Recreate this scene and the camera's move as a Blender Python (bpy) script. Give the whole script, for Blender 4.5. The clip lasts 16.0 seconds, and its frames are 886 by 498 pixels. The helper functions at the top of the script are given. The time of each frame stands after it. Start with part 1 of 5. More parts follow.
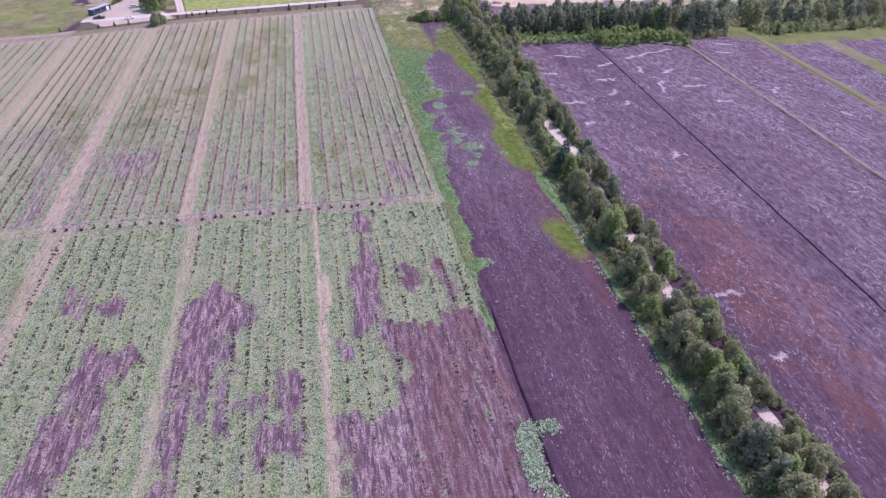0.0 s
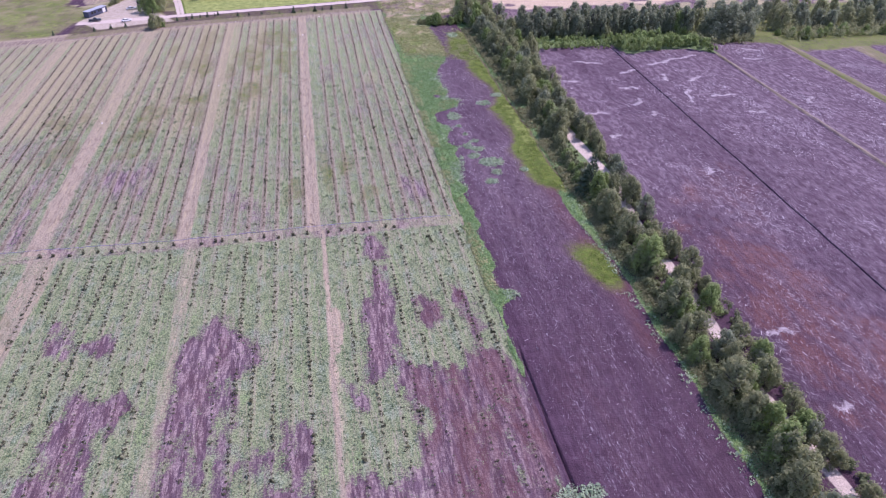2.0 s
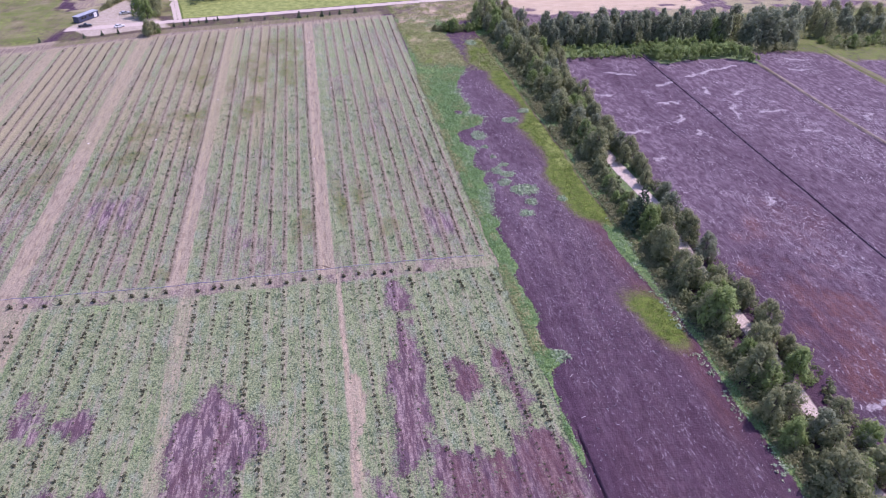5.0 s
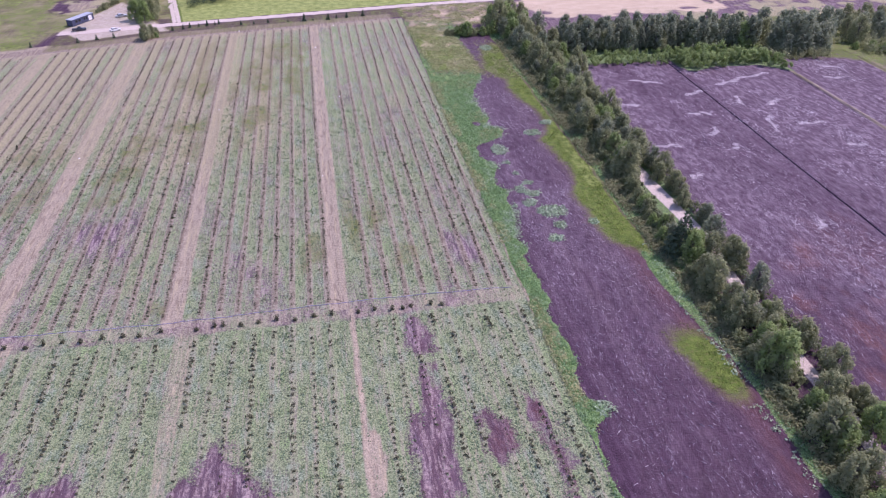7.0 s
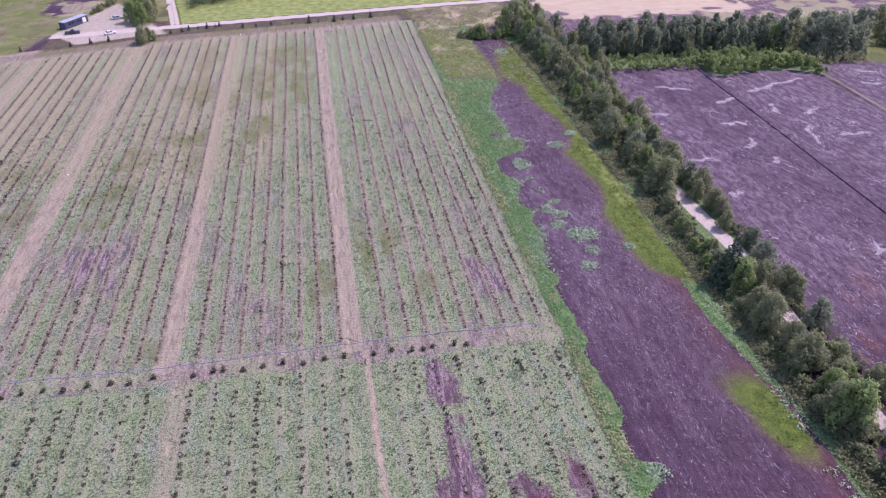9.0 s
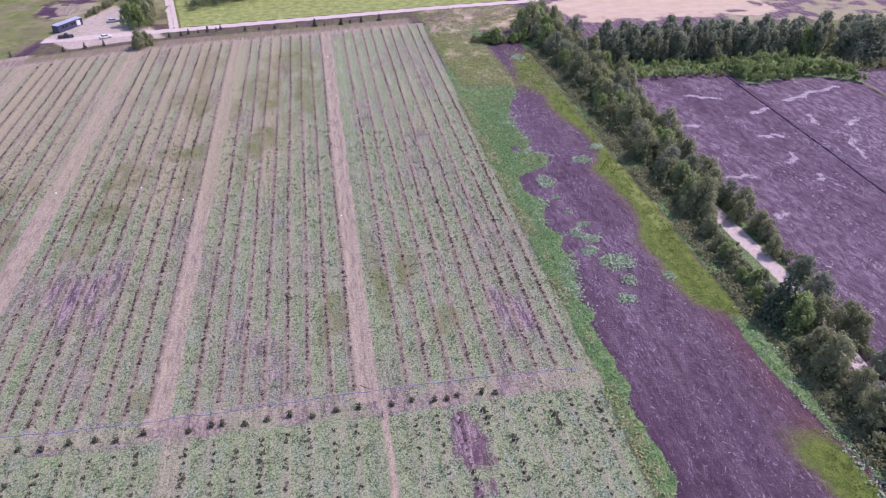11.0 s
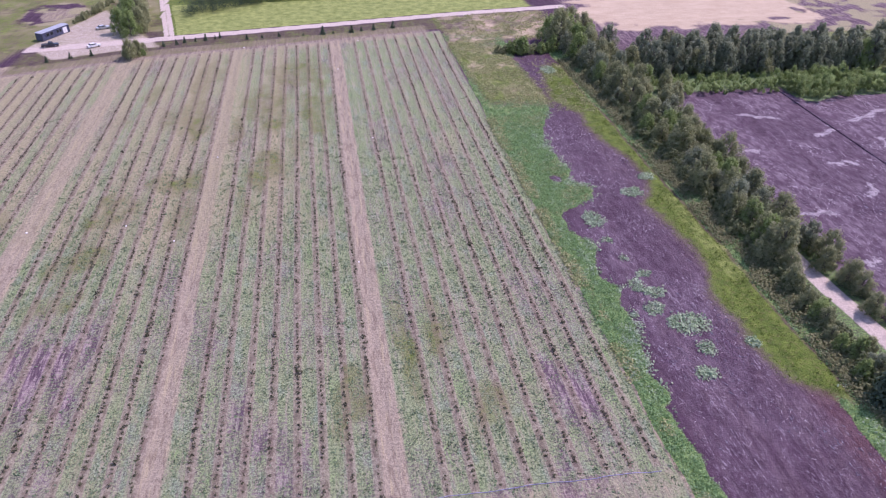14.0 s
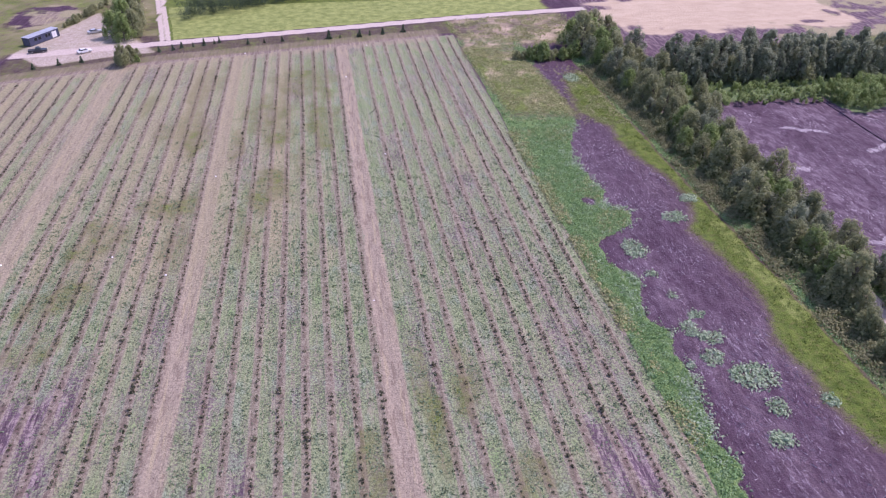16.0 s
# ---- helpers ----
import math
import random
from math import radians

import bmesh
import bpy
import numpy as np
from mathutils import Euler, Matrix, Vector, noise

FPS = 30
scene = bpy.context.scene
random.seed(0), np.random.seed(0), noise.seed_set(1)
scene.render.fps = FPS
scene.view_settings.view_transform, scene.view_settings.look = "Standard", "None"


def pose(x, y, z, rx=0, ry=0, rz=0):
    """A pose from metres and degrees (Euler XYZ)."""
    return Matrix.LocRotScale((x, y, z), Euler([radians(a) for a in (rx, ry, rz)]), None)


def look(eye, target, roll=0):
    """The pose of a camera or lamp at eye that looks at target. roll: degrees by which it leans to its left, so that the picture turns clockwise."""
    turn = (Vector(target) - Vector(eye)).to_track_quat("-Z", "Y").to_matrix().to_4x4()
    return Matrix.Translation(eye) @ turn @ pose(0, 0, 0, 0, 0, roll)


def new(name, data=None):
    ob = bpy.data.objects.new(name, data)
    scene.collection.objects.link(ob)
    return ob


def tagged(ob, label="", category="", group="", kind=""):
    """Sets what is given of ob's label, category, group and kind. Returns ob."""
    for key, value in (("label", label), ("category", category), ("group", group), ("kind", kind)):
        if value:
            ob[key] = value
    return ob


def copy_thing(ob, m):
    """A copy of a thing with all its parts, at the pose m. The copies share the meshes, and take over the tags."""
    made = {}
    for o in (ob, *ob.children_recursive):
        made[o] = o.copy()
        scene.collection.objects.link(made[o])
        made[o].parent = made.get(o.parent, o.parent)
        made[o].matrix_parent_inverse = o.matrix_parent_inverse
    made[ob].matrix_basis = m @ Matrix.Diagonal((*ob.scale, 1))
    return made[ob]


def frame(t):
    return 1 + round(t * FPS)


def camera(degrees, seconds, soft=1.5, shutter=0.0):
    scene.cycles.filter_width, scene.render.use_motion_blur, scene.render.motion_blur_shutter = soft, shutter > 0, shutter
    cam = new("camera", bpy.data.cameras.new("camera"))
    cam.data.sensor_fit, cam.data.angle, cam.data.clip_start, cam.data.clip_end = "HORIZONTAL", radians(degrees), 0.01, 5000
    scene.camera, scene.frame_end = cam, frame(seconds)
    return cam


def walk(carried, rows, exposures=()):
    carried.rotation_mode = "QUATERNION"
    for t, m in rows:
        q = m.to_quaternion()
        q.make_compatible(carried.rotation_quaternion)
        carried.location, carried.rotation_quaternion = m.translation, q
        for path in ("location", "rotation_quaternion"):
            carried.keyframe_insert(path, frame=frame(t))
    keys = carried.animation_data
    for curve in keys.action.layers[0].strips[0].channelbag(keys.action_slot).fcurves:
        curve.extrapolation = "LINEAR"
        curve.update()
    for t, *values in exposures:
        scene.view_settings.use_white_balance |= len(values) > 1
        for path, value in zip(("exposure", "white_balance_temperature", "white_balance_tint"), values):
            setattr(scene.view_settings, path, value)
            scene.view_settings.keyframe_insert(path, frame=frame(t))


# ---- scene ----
EXPOSURE, KELVIN, TINT = 0.55, 6110, 40.5
# ---------------------------------------------------------------- camera
cam = camera(66, 16.0, soft=1.15)
PATH = (
    (0, look((2.43, -175.43, 104.80), (21.48, -78.70, 36.38), 0.78)),
    (0.5, look((2.01, -170.96, 103.92), (21.05, -74.19, 35.57), 0.81)),
    (1, look((1.68, -166.50, 103.28), (20.64, -69.74, 34.89), 0.84)),
    (1.5, look((1.30, -162.05, 102.69), (20.05, -65.34, 34.16), 0.85)),
    (2, look((0.82, -157.59, 101.97), (19.65, -60.93, 33.39), 0.87)),
    (2.5, look((0.42, -153.11, 101.45), (19.21, -56.51, 32.78), 0.88)),
    (3, look((-0.12, -148.60, 100.49), (18.70, -51.93, 31.92), 0.93)),
    (3.5, look((-0.57, -144.07, 99.73), (18.31, -47.47, 31.09), 0.95)),
    (4, look((-0.94, -139.59, 98.93), (17.89, -42.96, 30.31), 0.92)),
    (6.5, look((-3.58, -117.41, 94.63), (15.29, -20.77, 26.05), 1.07)),
    (7, look((-4.00, -113.12, 93.88), (14.74, -16.49, 25.24), 1.01)),
    (7.5, look((-4.71, -108.77, 93.09), (14.05, -12.17, 24.41), 1.03)),
    (8, look((-5.18, -104.39, 92.20), (13.40, -7.81, 23.45), 0.96)),
    (8.5, look((-5.13, -100.40, 91.70), (13.09, -3.86, 22.81), 0.85)),
    (9, look((-5.46, -96.19, 90.94), (12.95, 0.25, 21.95), 0.89)),
    (11.5, look((-7.06, -76.04, 87.09), (10.94, 20.41, 18.00), 0.89)),
    (12, look((-7.41, -71.62, 86.22), (10.56, 24.83, 17.13), 0.92)),
    (12.5, look((-7.71, -67.17, 85.33), (10.17, 29.35, 16.31), 0.93)),
    (13, look((-7.96, -62.72, 84.43), (9.83, 33.86, 15.48), 0.91)),
    (13.5, look((-8.60, -58.35, 83.57), (9.28, 38.25, 14.66), 0.99)),
    (14, look((-9.08, -53.87, 82.64), (8.86, 42.71, 13.72), 1.00)),
    (14.5, look((-9.44, -49.41, 81.60), (8.38, 47.18, 12.66), 0.99)),
    (15, look((-9.51, -45.07, 80.65), (8.02, 51.60, 11.75), 0.91)),
    (15.5, look((-10.00, -40.68, 79.69), (7.57, 56.00, 10.81), 0.92)),
    (16, look((-10.48, -36.38, 78.84), (7.22, 60.23, 9.90), 0.96)),
)
walk(cam, PATH, exposures=((0.0, EXPOSURE + 0.08, KELVIN, TINT), (9.0, EXPOSURE, KELVIN + 50, TINT), (16.0, EXPOSURE - 0.03, KELVIN + 130, TINT)))

# ---------------------------------------------------------------- light
SUN_AZIMUTH = 74.0      # degrees from +y towards +x, the side that the sun stands on
SUN_HEIGHT = 55.0
world = bpy.data.worlds.new("sky")
scene.world = world
world.use_nodes = True
wn = world.node_tree.nodes
sky = wn.new("ShaderNodeTexSky")
sky.sky_type = "NISHITA"
sky.sun_disc = False
sky.sun_elevation = radians(SUN_HEIGHT)
sky.sun_rotation = radians(SUN_AZIMUTH)
wn["Background"].inputs["Strength"].default_value = 0.15
world.node_tree.links.new(sky.outputs["Color"], wn["Background"].inputs["Color"])
sun_data = bpy.data.lights.new("sun", "SUN")
sun_data.energy, sun_data.angle, sun_data.color = 2.75, radians(0.6), (1.0, 0.95, 0.88)
sun = new("sun", sun_data)
_a, _h = radians(SUN_AZIMUTH), radians(SUN_HEIGHT)
sun_way = Vector((math.sin(_a) * math.cos(_h), math.cos(_a) * math.cos(_h), math.sin(_h)))
sun.matrix_world = look(sun_way * 200, (0, 0, 0))

# ---------------------------------------------------------------- small helpers
rng = np.random.default_rng(7)


def mesh_from(name, verts, faces, material=None, smooth=False):
    """A mesh from an array of corners and an array of faces with equally many corners each."""
    verts, faces = np.asarray(verts, np.float32), np.asarray(faces, np.int32)
    me = bpy.data.meshes.new(name)
    k = faces.shape[1]
    me.vertices.add(len(verts))
    me.vertices.foreach_set("co", verts.ravel())
    me.loops.add(faces.size)
    me.loops.foreach_set("vertex_index", faces.ravel())
    me.polygons.add(len(faces))
    me.polygons.foreach_set("loop_start", np.arange(0, faces.size, k, dtype=np.int32))
    if smooth:
        me.polygons.foreach_set("use_smooth", np.ones(len(faces), bool))
    me.update(calc_edges=True)
    if material:
        me.materials.append(material)
    return me


def part(name, bm, material, parent, label=""):
    """One mesh object under a thing or a part, from a bmesh."""
    me = bpy.data.meshes.new(name)
    bm.to_mesh(me)
    bm.free()
    me.materials.append(material)
    ob = new(name, me)
    ob.parent = parent
    return tagged(ob, label)


def box(bm, size, at, turn=None, bevel=0.0):
    """A box with chamfered edges, added to a bmesh."""
    m = Matrix.Translation(at) @ (turn or Matrix.Identity(4)) @ Matrix.Diagonal((*size, 1))
    made = bmesh.ops.create_cube(bm, size=1.0, matrix=m)
    if bevel:
        edges = {e for v in made["verts"] for e in v.link_edges}
        bmesh.ops.bevel(bm, geom=list(edges), offset=bevel, segments=1, affect="EDGES", profile=0.5)
    return bm


def boxed(size, at, bevel=0.0, turn=None):
    return box(bmesh.new(), size, at, turn, bevel)


def hash2(i, j, seed):
    v = np.sin(i * 127.1 + j * 311.7 + seed * 74.7) * 43758.5453
    return v - np.floor(v)


def patchy(x, y, size, seed, octaves=3):
    """Smooth noise between 0 and 1 over arrays of places; size in metres."""
    total, weight, amp = 0.0, 0.0, 1.0
    for o in range(octaves):
        u, v = x / size * 2 ** o + 17.3 * o, y / size * 2 ** o + 9.1 * o
        i, j = np.floor(u), np.floor(v)
        fu, fv = u - i, v - j
        fu, fv = fu * fu * (3 - 2 * fu), fv * fv * (3 - 2 * fv)
        a = hash2(i, j, seed + o) * (1 - fu) + hash2(i + 1, j, seed + o) * fu
        b = hash2(i, j + 1, seed + o) * (1 - fu) + hash2(i + 1, j + 1, seed + o) * fu
        total, weight, amp = total + amp * (a * (1 - fv) + b * fv), weight + amp, amp * 0.5
    return total / weight


def ramp(v, a, b):
    t = np.clip((v - a) / (b - a), 0, 1)
    return t * t * (3 - 2 * t)


def band(v, lo, hi, soft):
    return ramp(v, lo - soft, lo + soft) * (1 - ramp(v, hi - soft, hi + soft))


def blob(x, y, cx, cy, rx, ry, wob=0.35, seed=3):
    """1 inside an uneven oval, 0 outside."""
    d = np.hypot((x - cx) / rx, (y - cy) / ry) + (patchy(x, y, 6.0, seed) - 0.5) * 2 * wob
    return 1 - ramp(d, 0.8, 1.1)


# ---------------------------------------------------------------- materials
# base colours of the ground
PEAT_DARK, PEAT_PALE, PEAT_DUST = (0.048, 0.0235, 0.042), (0.084, 0.045, 0.074), (0.130, 0.083, 0.121)
PEAT_RUST, FIBRE = (0.125, 0.050, 0.050), (0.50, 0.44, 0.51)
CLOVER_DARK, CLOVER_PALE = (0.115, 0.155, 0.082), (0.262, 0.308, 0.172)
CLOVER_BLUE, CLOVER_DRY = (0.26, 0.32, 0.225), (0.33, 0.285, 0.22)
DRY_DARK, DRY_PALE, DRY_STRAW = (0.25, 0.205, 0.158), (0.375, 0.315, 0.243), (0.43, 0.36, 0.22)
SOIL_DARK, SOIL_PALE = (0.195, 0.158, 0.122), (0.32, 0.272, 0.215)
LAWN_DARK, LAWN_PALE, LAWN_DRY = (0.065, 0.108, 0.018), (0.135, 0.188, 0.036), (0.15, 0.125, 0.06)
WEED_DARK, WEED_PALE = (0.08, 0.15, 0.05), (0.22, 0.33, 0.125)
STRAW_DARK, STRAW_PALE = (0.43, 0.335, 0.24), (0.53, 0.43, 0.32)
SAND_DARK, SAND_PALE = (0.42, 0.35, 0.315), (0.60, 0.515, 0.47)
LITTER = (0.42, 0.325, 0.322)
FADED_DARK, FADED_PALE = (0.215, 0.195, 0.115), (0.37, 0.33, 0.215)
MEADOW_DARK, MEADOW_PALE = (0.155, 0.20, 0.055), (0.30, 0.345, 0.115)
CLOVER_SHADE, CLOVER_FRESH = (0.115, 0.16, 0.108), (0.21, 0.33, 0.13)
DRY_RUT, BLOOM, ROW_DARK = (0.20, 0.155, 0.12), (0.27, 0.212, 0.255), (0.16, 0.118, 0.096)


class Nodes:
    """Short hand to wire a node material."""

    def __init__(self, name):
        self.material = bpy.data.materials.new(name)
        self.material.use_nodes = True
        self.tree = self.material.node_tree
        self.bsdf = self.tree.nodes["Principled BSDF"]

    def put(self, socket, value):
        if isinstance(value, bpy.types.NodeSocket):
            self.tree.links.new(value, socket)
        elif isinstance(value, tuple) and len(value) == 3 and socket.type == "RGBA":
            socket.default_value = (*value, 1)
        else:
            socket.default_value = value

    def position(self):
        return self.tree.nodes.new("ShaderNodeNewGeometry").outputs["Position"]

    def island(self):
        return self.tree.nodes.new("ShaderNodeNewGeometry").outputs["Random Per Island"]

    def chance(self):
        return self.tree.nodes.new("ShaderNodeObjectInfo").outputs["Random"]

    def attribute(self, name):
        n = self.tree.nodes.new("ShaderNodeAttribute")
        n.attribute_name = name
        return n.outputs["Fac"]

    def scaled(self, vector, scale, turn=0.0):
        n = self.tree.nodes.new("ShaderNodeMapping")
        self.put(n.inputs["Vector"], vector)
        n.inputs["Scale"].default_value = scale
        n.inputs["Rotation"].default_value = (0, 0, radians(turn))
        return n.outputs["Vector"]

    def noise(self, vector, scale, detail=3.0, rough=0.6, warp=0.0):
        n = self.tree.nodes.new("ShaderNodeTexNoise")
        self.put(n.inputs["Vector"], vector)
        for key, value in (("Scale", scale), ("Detail", detail), ("Roughness", rough), ("Distortion", warp)):
            n.inputs[key].default_value = value
        return n.outputs["Fac"]

    def math(self, op, a, b=0.0, c=0.0):
        n = self.tree.nodes.new("ShaderNodeMath")
        n.operation = op
        for socket, value in zip(n.inputs, (a, b, c)):
            self.put(socket, value)
        return n.outputs[0]

    def step(self, v, a, b, lo=0.0, hi=1.0):
        n = self.tree.nodes.new("ShaderNodeMapRange")
        n.interpolation_type = "SMOOTHSTEP"
        for key, value in (("Value", v), ("From Min", a), ("From Max", b), ("To Min", lo), ("To Max", hi)):
            self.put(n.inputs[key], value)
        return n.outputs["Result"]

    def mix(self, fac, a, b):
        n = self.tree.nodes.new("ShaderNodeMix")
        n.data_type = "RGBA"
        self.put(n.inputs[0], fac)
        self.put(n.inputs[6], a)
        self.put(n.inputs[7], b)
        return n.outputs[2]

    def cover(self, weight, noise, amount=0.6, soft=0.12):
        """A weight whose edge is broken up by noise."""
        v = self.math("ADD", weight, self.math("MULTIPLY", self.math("SUBTRACT", noise, 0.5), amount))
        return self.step(v, 0.5 - soft, 0.5 + soft)

    def bump(self, height, distance, strength=1.0):
        n = self.tree.nodes.new("ShaderNodeBump")
        self.put(n.inputs["Height"], height)
        n.inputs["Distance"].default_value = distance
        n.inputs["Strength"].default_value = strength
        self.tree.links.new(n.outputs["Normal"], self.bsdf.inputs["Normal"])

    def done(self, colour, rough=0.9, metal=0.0, gloss=0.3):
        self.put(self.bsdf.inputs["Base Color"], colour)
        self.put(self.bsdf.inputs["Roughness"], rough)
        self.put(self.bsdf.inputs["Metallic"], metal)
        self.put(self.bsdf.inputs["Specular IOR Level"], gloss)
        return self.material


def ground_material():
    """Earth with peat, clover, dry tracks, grass, weeds, sand and straw, each where its weight is high."""
    n = Nodes("ground_cover")
    p = n.position()
    fine = n.noise(p, 1.7, 5, 0.7)
    grain = n.noise(p, 4.2, 3, 0.7)
    mid = n.noise(p, 0.45, 4, 0.6)
    broad = n.noise(p, 0.06, 3, 0.55)
    along = n.noise(n.scaled(p, (1.3, 0.10, 1.0)), 1.0, 4, 0.65)
    across = n.noise(n.scaled(p, (0.25, 1.1, 1.0), 24), 1.0, 4, 0.7, 0.6)
    # bare peat, with milling streaks, rusty stains and pale wood fibres
    peat = n.mix(n.step(mid, 0.3, 0.7), PEAT_DARK, PEAT_PALE)
    peat = n.mix(n.step(broad, 0.35, 0.7, 0.0, 0.55), peat, PEAT_DARK)
    peat = n.mix(n.step(along, 0.42, 0.75, 0.0, 0.55), peat, PEAT_DUST)
    mulch = n.noise(n.scaled(p, (1.05, 0.17, 1.0)), 1.0, 6, 0.72)
    litter = n.math("MULTIPLY", n.step(mulch, 0.45, 0.57), n.step(fine, 0.40, 0.58, 0.3, 1.0))
    peat = n.mix(n.math("MULTIPLY", n.attribute("streak"), n.math("MULTIPLY_ADD", litter, 0.80, 0.10)), peat, LITTER)
    rust = n.math("MULTIPLY", n.attribute("rust"), n.step(n.noise(n.scaled(p, (0.22, 0.06, 1.0), 8), 1.0, 5, 0.65, 0.6), 0.36, 0.62, 0.1, 1.0))
    peat = n.mix(rust, peat, PEAT_RUST)
    pale = n.attribute("pale")
    herd = n.noise(n.scaled(p, (0.20, 0.11, 1.0), 20), 1.0, 4, 0.65, 0.8)
    herd = n.math("MULTIPLY", n.step(herd, 0.46, 0.60, 0.08, 1.0), n.math("ADD", 0.35, n.math("MULTIPLY", pale, 0.65)))
    speck = n.noise(n.scaled(p, (1.7, 0.85, 1.0), 28), 1.0, 4, 0.72, 1.2)
    speck = n.math("MULTIPLY", n.step(speck, 0.55, 0.63), n.step(grain, 0.38, 0.54))
    fibres = n.math("MULTIPLY", n.math("MULTIPLY", speck, herd), n.attribute("fleck"))
    peat = n.mix(fibres, peat, FIBRE)
    # fine pale crumbs all over the milled peat
    crumbs = n.noise(n.scaled(p, (2.9, 0.75, 1.0), 5), 1.0, 3, 0.75, 0.6)
    crumbs = n.math("MULTIPLY", n.step(crumbs, 0.54, 0.64), n.step(n.noise(n.scaled(p, (0.30, 0.07, 1.0), 6), 1.0, 4, 0.65), 0.46, 0.64, 0.04, 0.75))
    peat = n.mix(n.math("MULTIPLY", crumbs, n.attribute("crumb")), peat, FIBRE)
    shade = n.noise(n.scaled(p, (2.0, 0.6, 1.0), 8), 1.0, 4, 0.75, 0.5)
    peat = n.mix(n.math("MULTIPLY", n.step(shade, 0.54, 0.38, 0.0, 0.8), n.attribute("crumb")), peat, PEAT_DARK)
    # a faint bleached bloom over the milled fields
    bloom = n.step(n.noise(n.scaled(p, (0.6, 0.25, 1.0), 12), 1.0, 5, 0.68), 0.40, 0.66, 0.10, 0.66)
    peat = n.mix(n.math("MULTIPLY", n.math("MULTIPLY", n.attribute("fleck"), n.math("ADD", 0.25, n.math("MULTIPLY", pale, 0.75))), bloom), peat, BLOOM)
    # clover and fallen grass between the rows
    leafy = n.noise(p, 2.7, 4, 0.7, 0.2)
    hue = n.noise(n.scaled(p, (0.30, 0.16, 1.0)), 1.0, 4, 0.65)
    clover = n.mix(n.step(leafy, 0.36, 0.60), CLOVER_DARK, CLOVER_PALE)
    clover = n.mix(n.step(hue, 0.50, 0.64, 0.0, 0.75), clover, n.mix(n.step(leafy, 0.42, 0.58), CLOVER_SHADE, CLOVER_BLUE))
    clover = n.mix(n.step(hue, 0.46, 0.34, 0.0, 0.65), clover, n.mix(n.step(leafy, 0.42, 0.58), CLOVER_DARK, CLOVER_FRESH))
    clover = n.mix(n.math("MULTIPLY", n.step(along, 0.48, 0.66, 0.0, 0.75), n.step(grain, 0.35, 0.6, 0.4, 1.0)), clover, CLOVER_DRY)
    colour = n.mix(n.cover(n.attribute("clover"), n.math("ADD", n.math("MULTIPLY", fine, 0.55), n.math("MULTIPLY", leafy, 0.45)), 1.6, 0.22), peat, clover)
    # dry, trampled grass of the driving lanes
    dry = n.mix(n.step(fine, 0.3, 0.7), DRY_DARK, DRY_PALE)
    dry = n.mix(n.step(along, 0.5, 0.7, 0.0, 0.6), dry, DRY_STRAW)
    dry = n.mix(n.math("MULTIPLY", n.step(n.noise(n.scaled(p, (1.1, 0.20, 1.0)), 1.0, 5, 0.72), 0.50, 0.60), 0.7), dry, DRY_RUT)
    colour = n.mix(n.cover(n.attribute("dry"), n.math("ADD", n.math("MULTIPLY", fine, 0.5), n.math("MULTIPLY", along, 0.5)), 0.9, 0.28), colour, dry)
    faded = n.mix(n.step(fine, 0.3, 0.7), FADED_DARK, FADED_PALE)
    colour = n.mix(n.cover(n.attribute("tired"), n.math("ADD", n.math("MULTIPLY", fine, 0.5), n.math("MULTIPLY", along, 0.5)), 0.9, 0.3), colour, faded)
    # bare soil along the planted rows
    soil = n.mix(n.step(fine, 0.35, 0.65), SOIL_DARK, SOIL_PALE)
    soil = n.mix(n.step(n.math("ADD", n.attribute("row"), n.math("MULTIPLY", n.math("SUBTRACT", n.noise(n.scaled(p, (0.8, 0.5, 1.0)), 1.0, 4, 0.7), 0.5), 1.5)), 0.80, 1.08), soil, ROW_DARK)
    colour = n.mix(n.math("MULTIPLY", n.cover(n.attribute("row"), fine, 0.6, 0.22), 0.82), colour, soil)
    # yellow-green grass
    lawn = n.mix(n.step(mid, 0.3, 0.7), LAWN_DARK, LAWN_PALE)
    lawn = n.mix(n.step(n.noise(p, 1.1, 5, 0.75), 0.48, 0.64, 0.0, 0.5), lawn, LAWN_DRY)
    rim = n.math("ADD", n.attribute("grass"), n.math("MULTIPLY", n.math("SUBTRACT", mid, 0.5), 0.7))
    lawn = n.mix(n.step(rim, 0.80, 0.42, 0.0, 0.75), lawn, LAWN_DRY)
    colour = n.mix(n.cover(n.attribute("grass"), n.math("ADD", n.math("MULTIPLY", fine, 0.6), n.math("MULTIPLY", mid, 0.4)), 1.3, 0.42), colour, lawn)
    lush = n.mix(n.step(n.noise(n.scaled(p, (0.30, 0.34, 1.0)), 1.0, 6, 0.75), 0.35, 0.65), MEADOW_DARK, MEADOW_PALE)
    colour = n.mix(n.cover(n.attribute("meadow"), mid, 0.5, 0.2), colour, lush)
    # leafy weeds
    weed = n.mix(n.step(grain, 0.32, 0.68), WEED_DARK, WEED_PALE)
    colour = n.mix(n.cover(n.attribute("weed"), fine, 0.8, 0.12), colour, weed)
    # ripe straw, and sand or gravel
    straw = n.mix(n.step(n.noise(n.scaled(p, (0.10, 0.22, 1.0)), 1.0, 6, 0.7), 0.3, 0.75), STRAW_DARK, STRAW_PALE)
    colour = n.mix(n.cover(n.attribute("straw"), n.math("ADD", n.math("MULTIPLY", mid, 0.5), n.math("MULTIPLY", broad, 0.5)), 1.1, 0.3), colour, straw)
    sand = n.mix(n.step(fine, 0.3, 0.7), SAND_DARK, SAND_PALE)
